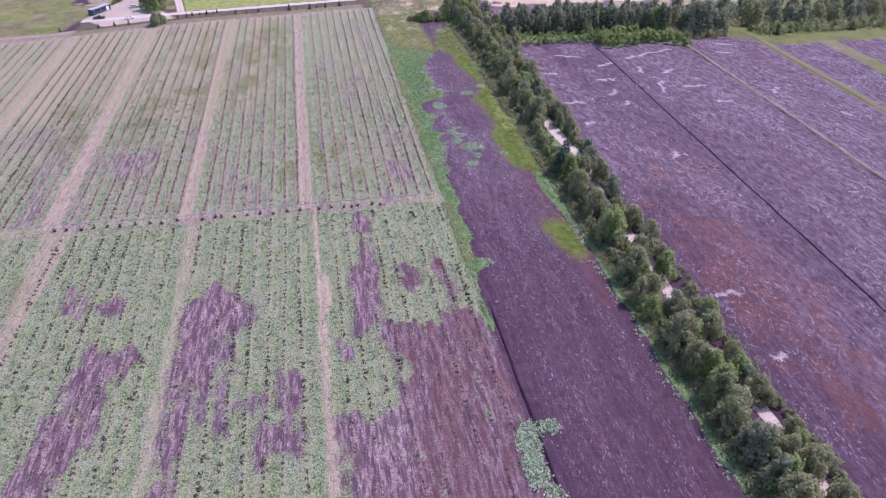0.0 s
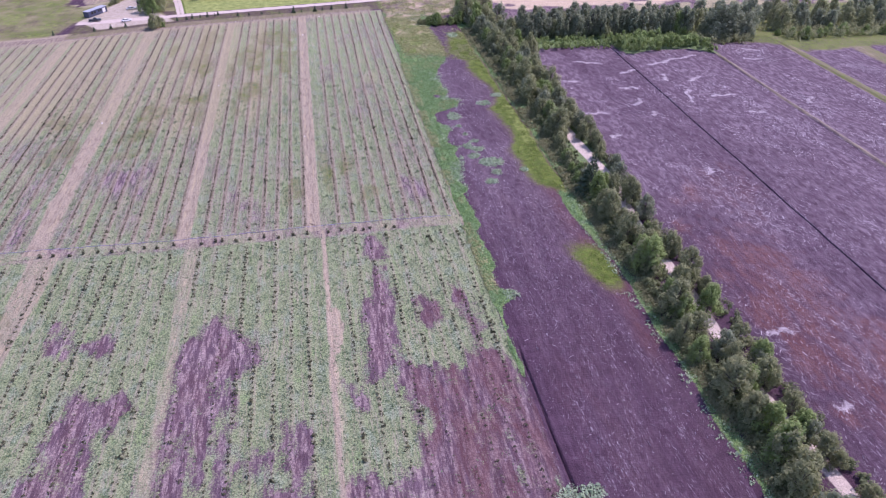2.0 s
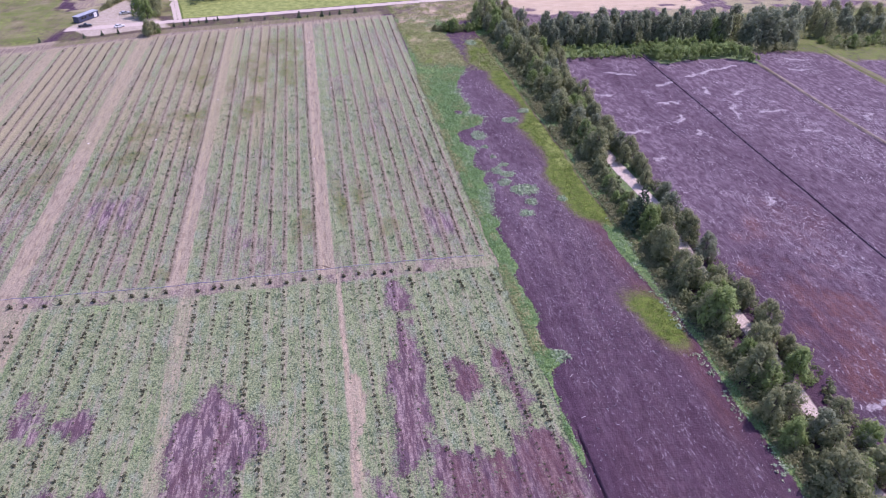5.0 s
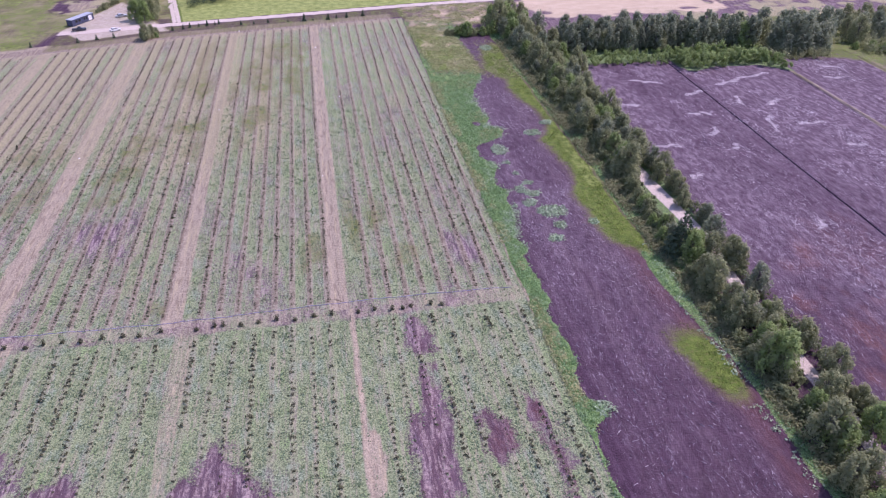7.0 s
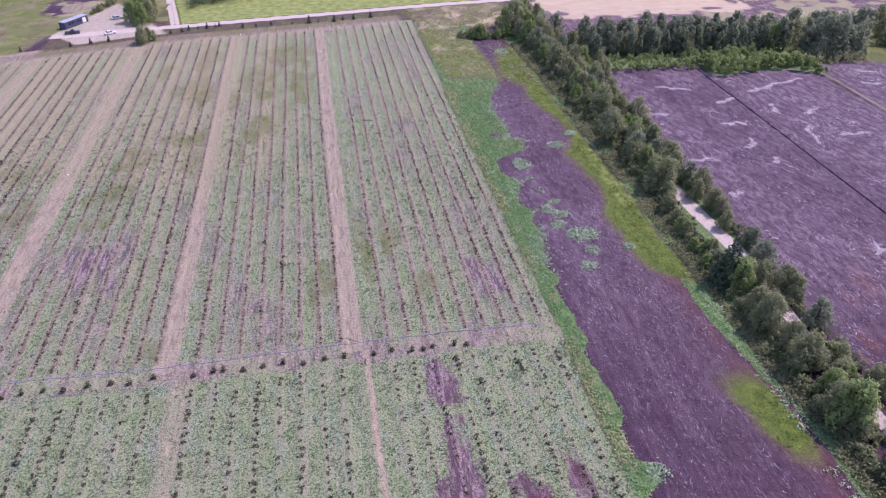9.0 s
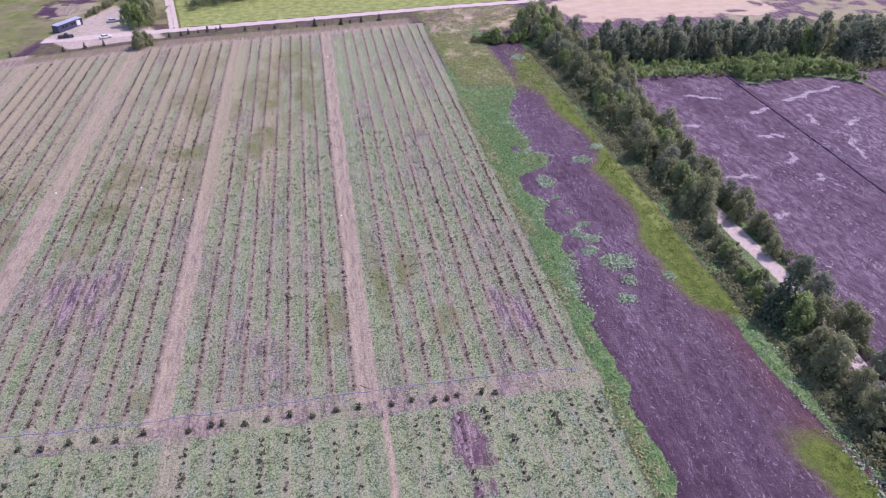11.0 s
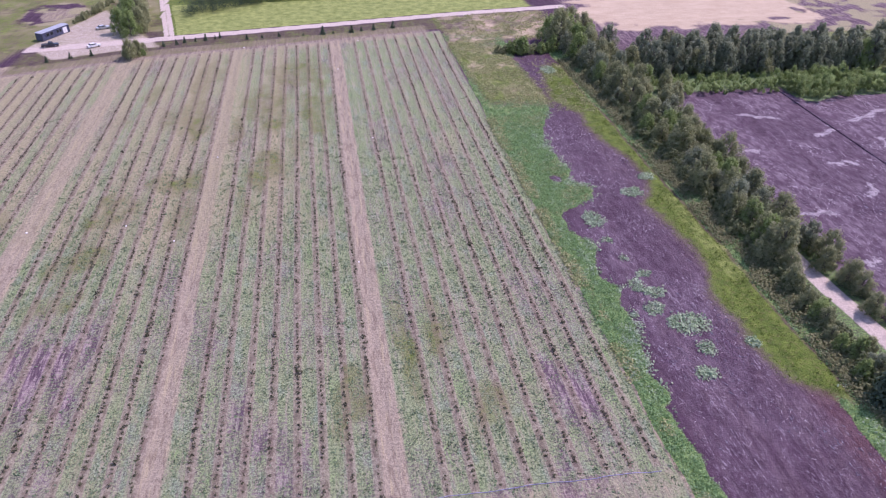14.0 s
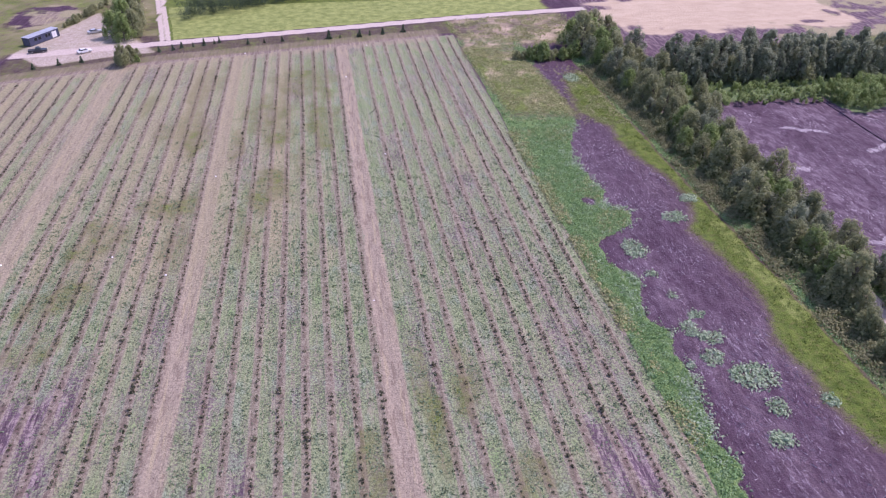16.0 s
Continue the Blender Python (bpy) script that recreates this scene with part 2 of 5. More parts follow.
    colour = n.mix(n.cover(n.attribute("sand"), n.math("ADD", n.math("MULTIPLY", fine, 0.5), n.math("MULTIPLY", mid, 0.5)), 0.7, 0.26), colour, sand)
    n.bump(n.math("ADD", fine, n.math("MULTIPLY", leafy, 0.9)), 0.22, 1.0)
    return n.done(colour, 0.92, 0.0, 0.2)


def leaf_material(name, dark, pale, tip, through_light=0.25):
    n = Nodes(name)
    r = n.island()
    tone = n.mix(n.step(r, 0.0, 1.0, 0.2, 0.8), dark, pale)
    tone = n.mix(n.step(n.noise(n.position(), 0.5, 2), 0.45, 0.75, 0.0, 0.7), tone, tip)
    tone = n.mix(n.math("MULTIPLY", n.chance(), 0.45), tone, pale)
    n.done(tone, 0.65, 0.0, 0.15)
    glow = n.tree.nodes.new("ShaderNodeBsdfTranslucent")
    n.put(glow.inputs["Color"], tone)
    both = n.tree.nodes.new("ShaderNodeMixShader")
    both.inputs[0].default_value = through_light
    n.tree.links.new(n.bsdf.outputs[0], both.inputs[1])
    n.tree.links.new(glow.outputs[0], both.inputs[2])
    n.tree.links.new(both.outputs[0], n.tree.nodes["Material Output"].inputs["Surface"])
    return n.material


def plain_material(name, a, b, scale=3.0, rough=0.6, metal=0.0, gloss=0.4):
    n = Nodes(name)
    v = n.noise(n.tree.nodes.new("ShaderNodeTexCoord").outputs["Object"], scale, 4, 0.65)
    n.bump(v, 0.01, 0.4)
    return n.done(n.mix(n.step(v, 0.3, 0.7), a, b), rough, metal, gloss)


def glass_material(name):
    n = Nodes(name)
    return n.done((0.015, 0.02, 0.025), 0.06, 0.0, 0.6)


GROUND = ground_material()
LEAF = leaf_material("broad_leaves", (0.235, 0.265, 0.145), (0.385, 0.41, 0.23), (0.48, 0.475, 0.285), 0.6)
LEAF_LIGHT = leaf_material("light_leaves", (0.17, 0.25, 0.08), (0.32, 0.41, 0.16), (0.36, 0.42, 0.19), 0.5)
LEAF_GREY = leaf_material("willow_leaves", (0.22, 0.26, 0.17), (0.34, 0.38, 0.26), (0.43, 0.45, 0.33), 0.6)
# darker copy of the broad leaves: shade at the hedge foot as colour
LEAF_SHADED = leaf_material("shaded_leaves", (0.13, 0.16, 0.08), (0.23, 0.265, 0.135), (0.28, 0.30, 0.16), 0.4)
NEEDLES = leaf_material("needles", (0.04, 0.07, 0.045), (0.10, 0.14, 0.085), (0.12, 0.15, 0.09), 0.2)
SHRUB_LEAF = leaf_material("shrub_leaves", (0.035, 0.042, 0.026), (0.085, 0.085, 0.05), (0.11, 0.115, 0.06), 0.15)
WEED_LEAF = leaf_material("weed_leaves", (0.13, 0.265, 0.10), (0.275, 0.43, 0.195), (0.42, 0.54, 0.345), 0.35)
LAWN_LEAF = leaf_material("lawn_blades", (0.085, 0.13, 0.02), (0.155, 0.215, 0.045), (0.22, 0.275, 0.10), 0.3)
SCRUB_LEAF = leaf_material("scrub_leaves", (0.14, 0.15, 0.075), (0.265, 0.27, 0.145), (0.31, 0.33, 0.17), 0.35)
CLOVER_LEAF = leaf_material("clover_leaves", (0.115, 0.175, 0.095), (0.19, 0.26, 0.15), (0.22, 0.265, 0.18), 0.2)
RANK_LEAF = leaf_material("rank_grass", (0.27, 0.30, 0.13), (0.46, 0.47, 0.24), (0.58, 0.53, 0.34), 0.3)
PALE_LEAF = leaf_material("pale_weed_leaves", (0.27, 0.375, 0.23), (0.46, 0.57, 0.39), (0.55, 0.63, 0.49), 0.35)
BARK = plain_material("bark", (0.10, 0.085, 0.07), (0.22, 0.20, 0.18), 5.0, 0.9)
_n = Nodes("weathered_wood")
WOOD_CHIP = _n.done(_n.mix(_n.math("POWER", _n.island(), 1.6), (0.20, 0.16, 0.19), (0.66, 0.60, 0.64)), 0.85)

# ---------------------------------------------------------------- the ground
# Rows of shrubs run along y; driving lanes lie between the beds, and a cross path at y = 0.
ROW_STEP = 3.75
BEDS = ((-175.5, 8, 3.78), (-140.0, 8, 3.78), (-105.1, 8, 3.6), (-69.6, 9, 3.66), (-32.9, 8, 3.78), (2.9, 9, 3.87))   # first row of each bed, rows, step
ROWS_X = [x0 + step * k for x0, count, step in BEDS for k in range(count)]
# driving lanes: middle and half width north of the cross path, the same south of it, and how dry they are there
LANES = ((-146.5, 2.5, -146, 1.5, 0.7), (-109.3, 2.4, -110, 1.5, 0.7), (-74.9, 2.5, -71.6, 2.6, 0.62), (-38.4, 2.0, -35.2, 1.5, 0.50), (-4.1, 2.0, -1.7, 0.75, 0.8))
WEED_EDGE_Y = (-112, -62, -48, -40, -36.5, -34, -31, -22, -12, -7.5, -3, 4, 11, 16, 22, 27, 34, 38, 44, 46, 49.5, 52, 59, 63.5, 68, 72, 75, 77.5, 82.5, 86, 91, 97, 105, 117, 129, 140, 151, 171, 205)
WEED_EDGE_X = (36.6, 37.4, 37.2, 37.6, 41.4, 41.2, 38.6, 40.3, 40.0, 39.6, 41.1, 40.5, 40.0, 41.2, 40.5, 41.6, 43.4, 42.6, 44.2, 42.6, 41.3, 43.2, 44.4, 42.0, 41.0, 41.8, 47.0, 51.6, 52.6, 48.0, 50.0,
               49.1, 48.4, 50.6, 57.0, 57.4, 58.1, 57.4, 60.0)
GRASS_EDGE_Y = (4, 13, 15, 20, 25, 32, 40, 46, 54, 60, 66, 73, 80, 86, 94, 99, 104, 114, 125, 135, 150, 160, 172)
GRASS_EDGE_X = (72, 65.5, 63.8, 62.8, 61.8, 62.9, 61.6, 63.6, 64.9, 64.0, 63.4, 61.8, 66.0, 68.0, 68.3, 66.4, 64.5, 63.8, 65.0, 59.4, 61.0, 64.5, 67.5)
# weed clumps on the peat: middle, half lengths
CLUMPS = ((53.4, 31.8, 3.3, 2.8), (53.2, 24.6, 1.8, 1.9), (50.2, 19.2, 2.0, 1.3), (51.0, 47.2, 2.2, 1.2), (47.9, 44.2, 1.4, 1.9), (50.8, 41.2, 1.9, 1.4), (48.7, 36.8, 1.7, 1.5),
          (48.8, 52.7, 1.3, 0.8), (48.2, 68.3, 2.2, 3.0), (48.3, 60.0, 1.9, 1.3), (61.6, 78.4, 3.2, 2.8), (68.0, 85.5, 2.2, 1.8), (62.0, 25.2, 1.1, 1.1), (65.7, 161, 2.4, 3.6),
          (36.0, -92.5, 2.6, 4.2), (40.6, -91.2, 2.0, 1.8), (35.2, -101, 2.6, 5.0), (37, -107, 2.4, 4.0), (41.2, -35.2, 2.0, 1.8))


# outlines of worn-out soil in the southern beds, and of green islands in it
WORN_WEST = (((-52.7, -51.7), (-48.7, -55.0), (-45.3, -54.0), (-41.7, -57.8), (-44.6, -61.3), (-45.0, -66.0), (-45.2, -71.3), (-44.9, -75.5), (-45.4, -81), (-50, -84), (-50, -96), (-48, -150),
              (-70, -150), (-60.5, -88), (-57.2, -78.5), (-56.3, -68.5), (-56.1, -59.3), (-55.0, -55.5)),
             ((-61.6, -29.2), (-57.2, -31.6), (-55.6, -35.0), (-48.0, -35.6), (-47.6, -39.0), (-54.4, -39.6), (-57.4, -40.6), (-60.2, -38.6)))
WORN_MIDDLE = (((-35.2, -49.1), (-33.3, -42.9), (-28.6, -35.0), (-26.8, -33.4), (-24.2, -38.2), (-19.2, -40.2), (-18.4, -49.7), (-22.4, -54.7), (-22.9, -64.1), (-21.6, -71.9), (-18.0, -74.3),
                (-18.6, -77.3), (-21.3, -75.9), (-21.7, -80.4), (-27.7, -78.6), (-29.6, -83.5), (-31.0, -150), (-35.0, -150), (-34.2, -82.6), (-34.1, -75.0), (-34.4, -63.1)),
               ((-11.8, -68.0), (-8.2, -69.6), (-8.3, -76.0), (-7.6, -88.0), (-16.6, -88.0), (-14.8, -81.7), (-11.9, -78.9), (-12.5, -73.5)),
               ((-16.7, -72.7), (-13.2, -73.4), (-13.1, -77.3), (-16.2, -76.4)))
WORN_EAST = (((7.0, -4.1), (11.7, -4.9), (12.8, -16.0), (13.3, -29.4), (14.9, -38.6), (12.7, -48.9), (12.9, -53.9), (6.9, -57.5), (4.3, -59.3), (6.4, -43.9), (5.9, -34.1), (9.6, -24.2), (8.6, -15.5)),
             ((12.4, -51.4), (18.4, -56.0), (23.9, -58.1), (25.6, -53.6), (29.2, -52.0), (35.5, -55.3), (38.0, -64), (40, -150), (-0.7, -150), (-1.2, -84), (0.3, -81.8), (6.5, -82.1), (10.6, -77.5),
              (15.1, -71.7), (11.2, -67.0), (10.0, -58)),
             ((19.3, -33.5), (25.2, -37.4), (23.8, -40.6), (18.3, -43.3)), ((28.1, -31.0), (30.4, -34), (31.4, -44.1), (29.2, -51.7), (28.6, -42)), ((0.1, -56.4), (3.2, -58.0), (4.8, -63.7), (0.6, -66.2)))
ISLANDS = (((-0.2, -67.0), (8.6, -66.4), (11.2, -67.0), (15.1, -71.7), (10.6, -77.5), (5.9, -80.7), (0.3, -81.8)),
           ((18.3, -43.3), (24.6, -39.6), (28.9, -43.7), (26.7, -52.6), (20.6, -57.6), (16.4, -53.3)), ((-26.6, -72), (-24.4, -69.6), (-22.0, -72), (-24.4, -76)))
# thin, lilac cover with much dead litter north of the cross path
THIN = (((-63.6, 42.8), (-57.5, 47.5), (-55, 56), (-49.1, 49.5), (-45.7, 42.2), (-48.4, 31.5), (-51.0, 18.8), (-50.6, 10), (-56.5, 4.5), (-61.5, 10), (-64.5, 26.0)),
        ((-30.2, 14), (-27.4, 22.0), (-18.4, 24.4), (-16.5, 8), (-17.5, 1.5), (-31, 1.5)), ((23.2, 27.6), (31.5, 25.1), (30.5, 2.0), (8.0, 2.0), (10, 5.5), (20.7, 7.0)),
        ((-86, 22), (-80, 26), (-77, 8), (-86, 4)))


def outline(x, y, corners):
    """How far places lie inside a closed outline, in metres; negative outside."""
    far = np.full(x.shape, 1e9)
    inside = np.zeros(x.shape, bool)
    for (xa, ya), (xb, yb) in zip(corners, corners[1:] + corners[:1]):
        dx, dy = xb - xa, yb - ya
        t = np.clip(((x - xa) * dx + (y - ya) * dy) / (dx * dx + dy * dy), 0, 1)
        far = np.minimum(far, np.hypot(x - xa - t * dx, y - ya - t * dy))
        if dy:
            inside ^= ((ya > y) != (yb > y)) & (x < xa + (y - ya) * dx / dy)
    return np.where(inside, far, -far)


def field_top(x):
    return 201.5 + 0.165 * x - 6 * ramp(-x, 60, 120)


def weed_edge(y):
    return np.interp(y, WEED_EDGE_Y, WEED_EDGE_X)


def sand_x(y):
    return 84.6 + 1.3 * np.sin(y * 0.035 + 0.6) + 0.7 * np.sin(y * 0.11)


def road_y(x):
    return 221.0 + 0.158 * x - 0.0006 * np.maximum(x - 30, 0) ** 2


def drive_x(y):
    return -65.4 - 0.19 * (y - 218.0)


def nearest_row(x):
    return np.min(np.abs(np.asarray(x)[..., None] - np.array(ROWS_X)), axis=-1)


def willow_front(x):
    """The near edge of the young willows."""
    return np.interp(x, (134, 138, 141, 150, 169, 176, 182), (132, 122.5, 121.5, 125.0, 125.0, 119.0, 113.5))


def land(x, y):
    """The weights of what covers the ground at arrays of places, and its height."""
    w = {}
    wob = (patchy(x, y, 9.0, 11) - 0.5) * 2
    top = field_top(x)
    planted = (1 - ramp(x, 36.2, 37.2)) * (1 - ramp(y - top, -1.0, 1.0))
    upper = planted * ramp(y, 1.0, 3.0)
    lower = planted * (1 - ramp(y, -3.5, -1.5))
    # clover, worn away in places
    near0 = nearest_row(x)
    mottled = patchy(x, y * 0.35, 7.0, 21)
    clover = upper * (0.66 + 0.6 * (mottled - 0.5))
    strip_no = np.searchsorted(ROWS_X, x).astype(float)
    lag = (hash2(strip_no, strip_no * 0.37, 6) - 0.5) * 3.0 + 5.0 * (patchy(x, y * 0.7, 3.4, 25) - 0.5)
    thin = np.zeros_like(x)
    here = (upper > 0) & (x > -90) & (y < 110)
    if here.any():
        hx, hy = x[here], y[here]
        ragged = 7.0 * (patchy(hx, hy * 0.35, 3.0, 27) - 0.5) + 6.0 * (hash2(strip_no[here], np.zeros_like(hx), 41) - 0.5) + 6.0 * (patchy(hx * 1.6, hy * 0.10, 1.3, 85) - 0.5)
        thin[here] = ramp(np.maximum.reduce([outline(hx, hy, c) for c in THIN]) + ragged, -3.0, 3.0)
    thin = np.maximum(thin, upper * (0.6 * blob(x, y, 12, 100, 12, 40, 0.7) + 0.6 * blob(x, y, -92, 120, 16, 40, 0.5)) * ramp(hash2(strip_no, np.zeros_like(x), 43), 0.35, 0.8))
    thin = np.maximum(thin, 0.45 * upper * (blob(x, y, 16.6, 78, 1.5, 24, 0.4, 62) + blob(x, y, 24.6, 62, 2.0, 26, 0.5, 64)))
    clover -= upper * thin * (0.18 + 0.40 * (patchy(x, y * 0.45, 2.6, 26) - 0.5))
    bare = np.zeros_like(x)
    here = (lower > 0) & (x > -75) & (y > -300)
    if here.any():
        hx, hy = x[here], y[here]
        ragged = 6.5 * (patchy(hx, hy * 0.45, 3.6, 27) - 0.5) + 4.5 * (patchy(hx, hy * 0.6, 1.3, 28) - 0.5) + 0.35 * lag[here] + 4.5 * (patchy(hx * 1.6, hy * 0.07, 1.3, 84) - 0.5)
        worn_in = np.maximum.reduce([outline(hx, hy, c) for c in WORN_WEST + WORN_MIDDLE + WORN_EAST])
        green_in = np.maximum.reduce([outline(hx, hy, c) for c in ISLANDS])
        bare[here] = ramp(worn_in + ragged, -3.2, 2.8) * (1 - ramp(green_in - ragged, -2.8, 2.6))
    south = bare * ramp(x, 12, 18)
    clover = clover + lower * (0.80 + 0.45 * (mottled - 0.5) - 0.62 * bare + 0.9 * bare * (patchy(x, y * 0.6, 2.0, 28) - 0.5))
    path = band(y + 0.5 * wob, -3.0, 2.6, 0.8) * planted
    clover = clover * (1 - path) + path * (0.52 + 0.9 * (patchy(x, y, 5.0, 29) - 0.5))
    w["clover"] = clover
    w["streak"] = np.clip(np.clip(lower * bare, 0, 1) * (0.85 + 0.15 * (1 - ramp(near0, 0.4, 1.5))) * (1 - 0.35 * south) + 0.85 * upper + 0.9 * path + 0.6 * ramp(y, 172, 184) * ramp(x, 92, 98) + 0.20 * ramp(x, 40, 44) * (1 - ramp(x, 66, 70)) * ramp(patchy(x, y * 0.06, 5.0, 77), 0.35, 0.7) * (0.45 + 0.55 * ramp(y, -60, 30)), 0, 1)
    # dry lanes and the cross path
    dry = np.zeros_like(x)
    for lane, half, lane_south, half_south, worn_south in LANES:
        wide = np.where(y > 0, half, half_south * (1 + 0.5 * ramp(y, -40, -15) * (half_south > 1))) + 0.35 * wob * np.where(y > 0, 1, 0.6)
        away = np.abs(x - np.where(y > 0, lane, lane_south) + 0.25 * wob)
        dry = np.maximum(dry, (1 - ramp(away, wide - 0.7, wide + 0.6)) * np.where(y > 0, 0.95, worn_south))
    brown = patchy(x, y, 22.0, 31)
    tired = np.clip(0.95 * (1 - ramp(x + 6 * wob, -32, -6)) * ramp(y, 55, 95) + 0.35 * ramp(brown, 0.45, 0.7) + 0.2, 0, 1) * upper
    dry = dry * planted
    w["tired"] = tired * (0.34 + 0.42 * hash2(strip_no, np.floor(y / 400), 12))
    dry = np.maximum(dry, 0.50 * path * (0.6 + 0.6 * patchy(x, y, 4.0, 33)))
    edge = band(y - top, -5.0, 9.0, 2.0) * (1 - ramp(x, 30, 36))
    dry = np.maximum(dry, 0.58 * edge)
    dry = np.maximum(dry, 0.95 * band(x - 38.0 + 0.6 * wob, -1.9, 0.1, 0.5) * band(y, -30, 110, 6) * ramp(patchy(x, y, 8.0, 44), 0.3, 0.6))
    dry = np.maximum(dry, 0.7 * blob(x, y, -0.8, -40, 1.9, 8, 0.6, 34))
    dry = np.maximum(dry, 0.75 * band(y - top, 5.5, 10.5, 1.2) * (1 - ramp(x, -112, -106)))
    dry = np.maximum(dry, 0.62 * blob(x, y, -112, 247, 7, 9, 0.6, 35))
    w["dry"] = dry
    near = near0
    w["row"] = (1 - ramp(near, 0.35, 1.05)) * (upper * 0.95 + lower * (0.46 - 0.2 * bare)) * (1 - path)
    # yellow-green grass
    rank0 = band(x - 0.06 * (170 - y), 37, 57, 2) * band(y + 4 * wob, 132, 190, 8)
    west0 = ramp(y - top, 6, 10) * (1 - ramp(x - 0.3 * (y - 205), -116, -108)) * ramp(patchy(x, y, 8.0, 58), 0.3, 0.7)
    yellow0 = band(x, 37, 84, 2) * band(y - 0.1 * x, 186, 222, 4)
    grass = np.zeros_like(x)
    sway = 14.0 * (hash2(strip_no, np.zeros_like(x), 15) - 0.5) + 9.0 * (patchy(x, y * 0.6, 4.0, 16) - 0.5)
    for cx, cy, rx, ry in ((-62, 55, 6, 6), (-62, 67, 7, 7), (-58, 86, 7, 9), (-46, 98, 8, 6), (-26, 141, 7, 20), (-12, 140, 6, 20), (-26, 104, 7, 12),
                           (-3.2, 57, 1.6, 6), (0, 41, 1.8, 9), (13.5, 16, 4, 7), (-34, 128, 3, 9), (-44, 134, 5, 9), (-18, 172, 9, 14), (-9, 22, 4, 6),
                           (-74, -30, 3, 14), (-82, 60, 7, 10), (7, 36, 3, 9), (-42, 6, 4, 3), (-88, 84, 8, 8), (1.2, 30, 1.5, 10)):
        grass = np.maximum(grass, (0.20 + 0.55 * patchy(x, y * 0.5, 2.6, 14)) * (1 - ramp(np.hypot((x - cx) / rx, (y - cy + 0.4 * sway) / ry) + 1.1 * (patchy(x, y * 0.5, 5.0, 13) - 0.5), 0.55, 1.25)))
    grass = np.maximum(grass, 0.42 * band(x + 5 * wob, -68, -6, 5) * band(y + 8 * wob, 72, 190, 12) * ramp(patchy(x, y * 0.35, 6.0, 12), 0.42, 0.75))
    grass *= planted * (1 - 0.6 * dry)
    strip = ramp(x - np.interp(y, GRASS_EDGE_Y, GRASS_EDGE_X) + 1.6 * wob, -3.4, 3.8) * (1 - ramp(x + wob, 70.3, 72.5)) * band(y, 8, 166, 8)
    strip = np.maximum(strip, ramp(x - 60.5 - 0.20 * np.maximum(-y - 18, 0) + 1.8 * wob, -3.2, 3.4) * (1 - ramp(x + wob, 68.5, 71.5)) * band(y + 3 * wob, -38, -18, 6))
    grass = np.maximum(grass, strip)
    north = ramp(y - road_y(x), 2.6, 3.6) * (1 - ramp(x + 4 * wob, 78, 86))
    grass = np.maximum(grass, north * (1.0 - (0.75 - 0.6 * patchy(x, y, 8.0, 76)) * (1 - ramp(x - drive_x(y), -3, 0))) * (1 - ramp(blob(x, y, -113, 248, 13, 15, 0.3), 0.2, 0.8)))
    w["meadow"] = 0.9 * north * ramp(x - drive_x(y) + 0.6 * wob, 2.2, 3.2) * (1 - ramp(y, 254, 257)) + 0.42 * west0 + 0.40 * rank0 + 0.40 * yellow0 * patchy(x, y, 5.0, 57)
    west = ramp(y - top, 6, 10) * (1 - ramp(x - 0.3 * (y - 205), -116, -108)) * (1 - ramp(blob(x, y, -115, 248, 13, 15, 0.3), 0.2, 0.8))
    grass = np.maximum(grass, west * (0.25 + 0.6 * patchy(x, y, 9.0, 53)))
    w["tired"] = np.maximum(w["tired"], west * (0.25 + 0.6 * patchy(x, y, 7.0, 54)))
    verge = 0.5 * ramp(y - top, 0.5, 3) * (1 - ramp(y - road_y(x), -3.5, -2)) * band(x, -112, 38, 2) * (0.6 + 0.8 * patchy(x, y, 5.0, 52))
    yellow = band(x, 37, 84, 2) * band(y - 0.1 * x, 186, 222, 4)
    rank = 1.1 * band(x - 0.06 * (170 - y), 37, 57, 2) * band(y + 4 * wob, 132, 190, 8)
    grass = np.maximum(grass, 0.72 * rank + yellow * (0.35 + 0.4 * patchy(x, y, 6.0, 51)) + verge)
    balks = np.zeros_like(x)
    for bx, half, y0 in ((178.6, 1.0, 116), (217.5, 2.4, 136), (250.5, 5.0, 130), (285, 6, 130)):
        balks = np.maximum(balks, (1 - ramp(np.abs(x - bx + 0.4 * wob), half - 0.8, half + 0.5)) * (1 - ramp(y, y0, y0 + 4)))
    grass = np.maximum(grass, balks * np.where(x < 190, 0.22 + 0.3 * ramp(y, 95, 112), 0.38 + 0.45 * patchy(x, y * 0.3, 4.0, 56)))
    w["dry"] = np.maximum(w["dry"], 0.6 * balks)
    far_east = ramp(x, 150, 160) * ramp(y - np.interp(x, (178, 205, 216, 222, 246, 257, 300), (130, 128, 124, 112, 115, 115, 114)) + 3 * wob, -2, 3)
    grass = np.maximum(grass, 0.7 * far_east * (1 - ramp(y, 185, 190)))
    w["grass"] = grass
    w["tired"] = np.maximum(w["tired"], 0.85 * np.maximum(far_east, north * (1 - ramp(x - drive_x(y), -3, 0))) * ramp(patchy(x, y, 7.0, 55), 0.32, 0.62))
    # weeds beside the field, along the hedge and in clumps
    weed = band(x + 0.8 * wob, 36.6, 400, 0.4) * (1 - ramp(x - weed_edge(y) + 0.5 * wob + 2.2 * (patchy(x, y, 2.6, 19) - 0.5), -0.9, 0.9)) * band(y, -62, 205, 2)
    weed *= np.where(y > 122, 0.72 - 0.35 * rank - 0.3 * yellow, 1.0)
    hedge_edge = np.interp(y, (-80, -54, -48, -32, -26, -18, -8, 0, 13, 22), (69.9, 70.4, 69.8, 70.4, 70.7, 69.4, 67.9, 68.3, 67.4, 71.5))
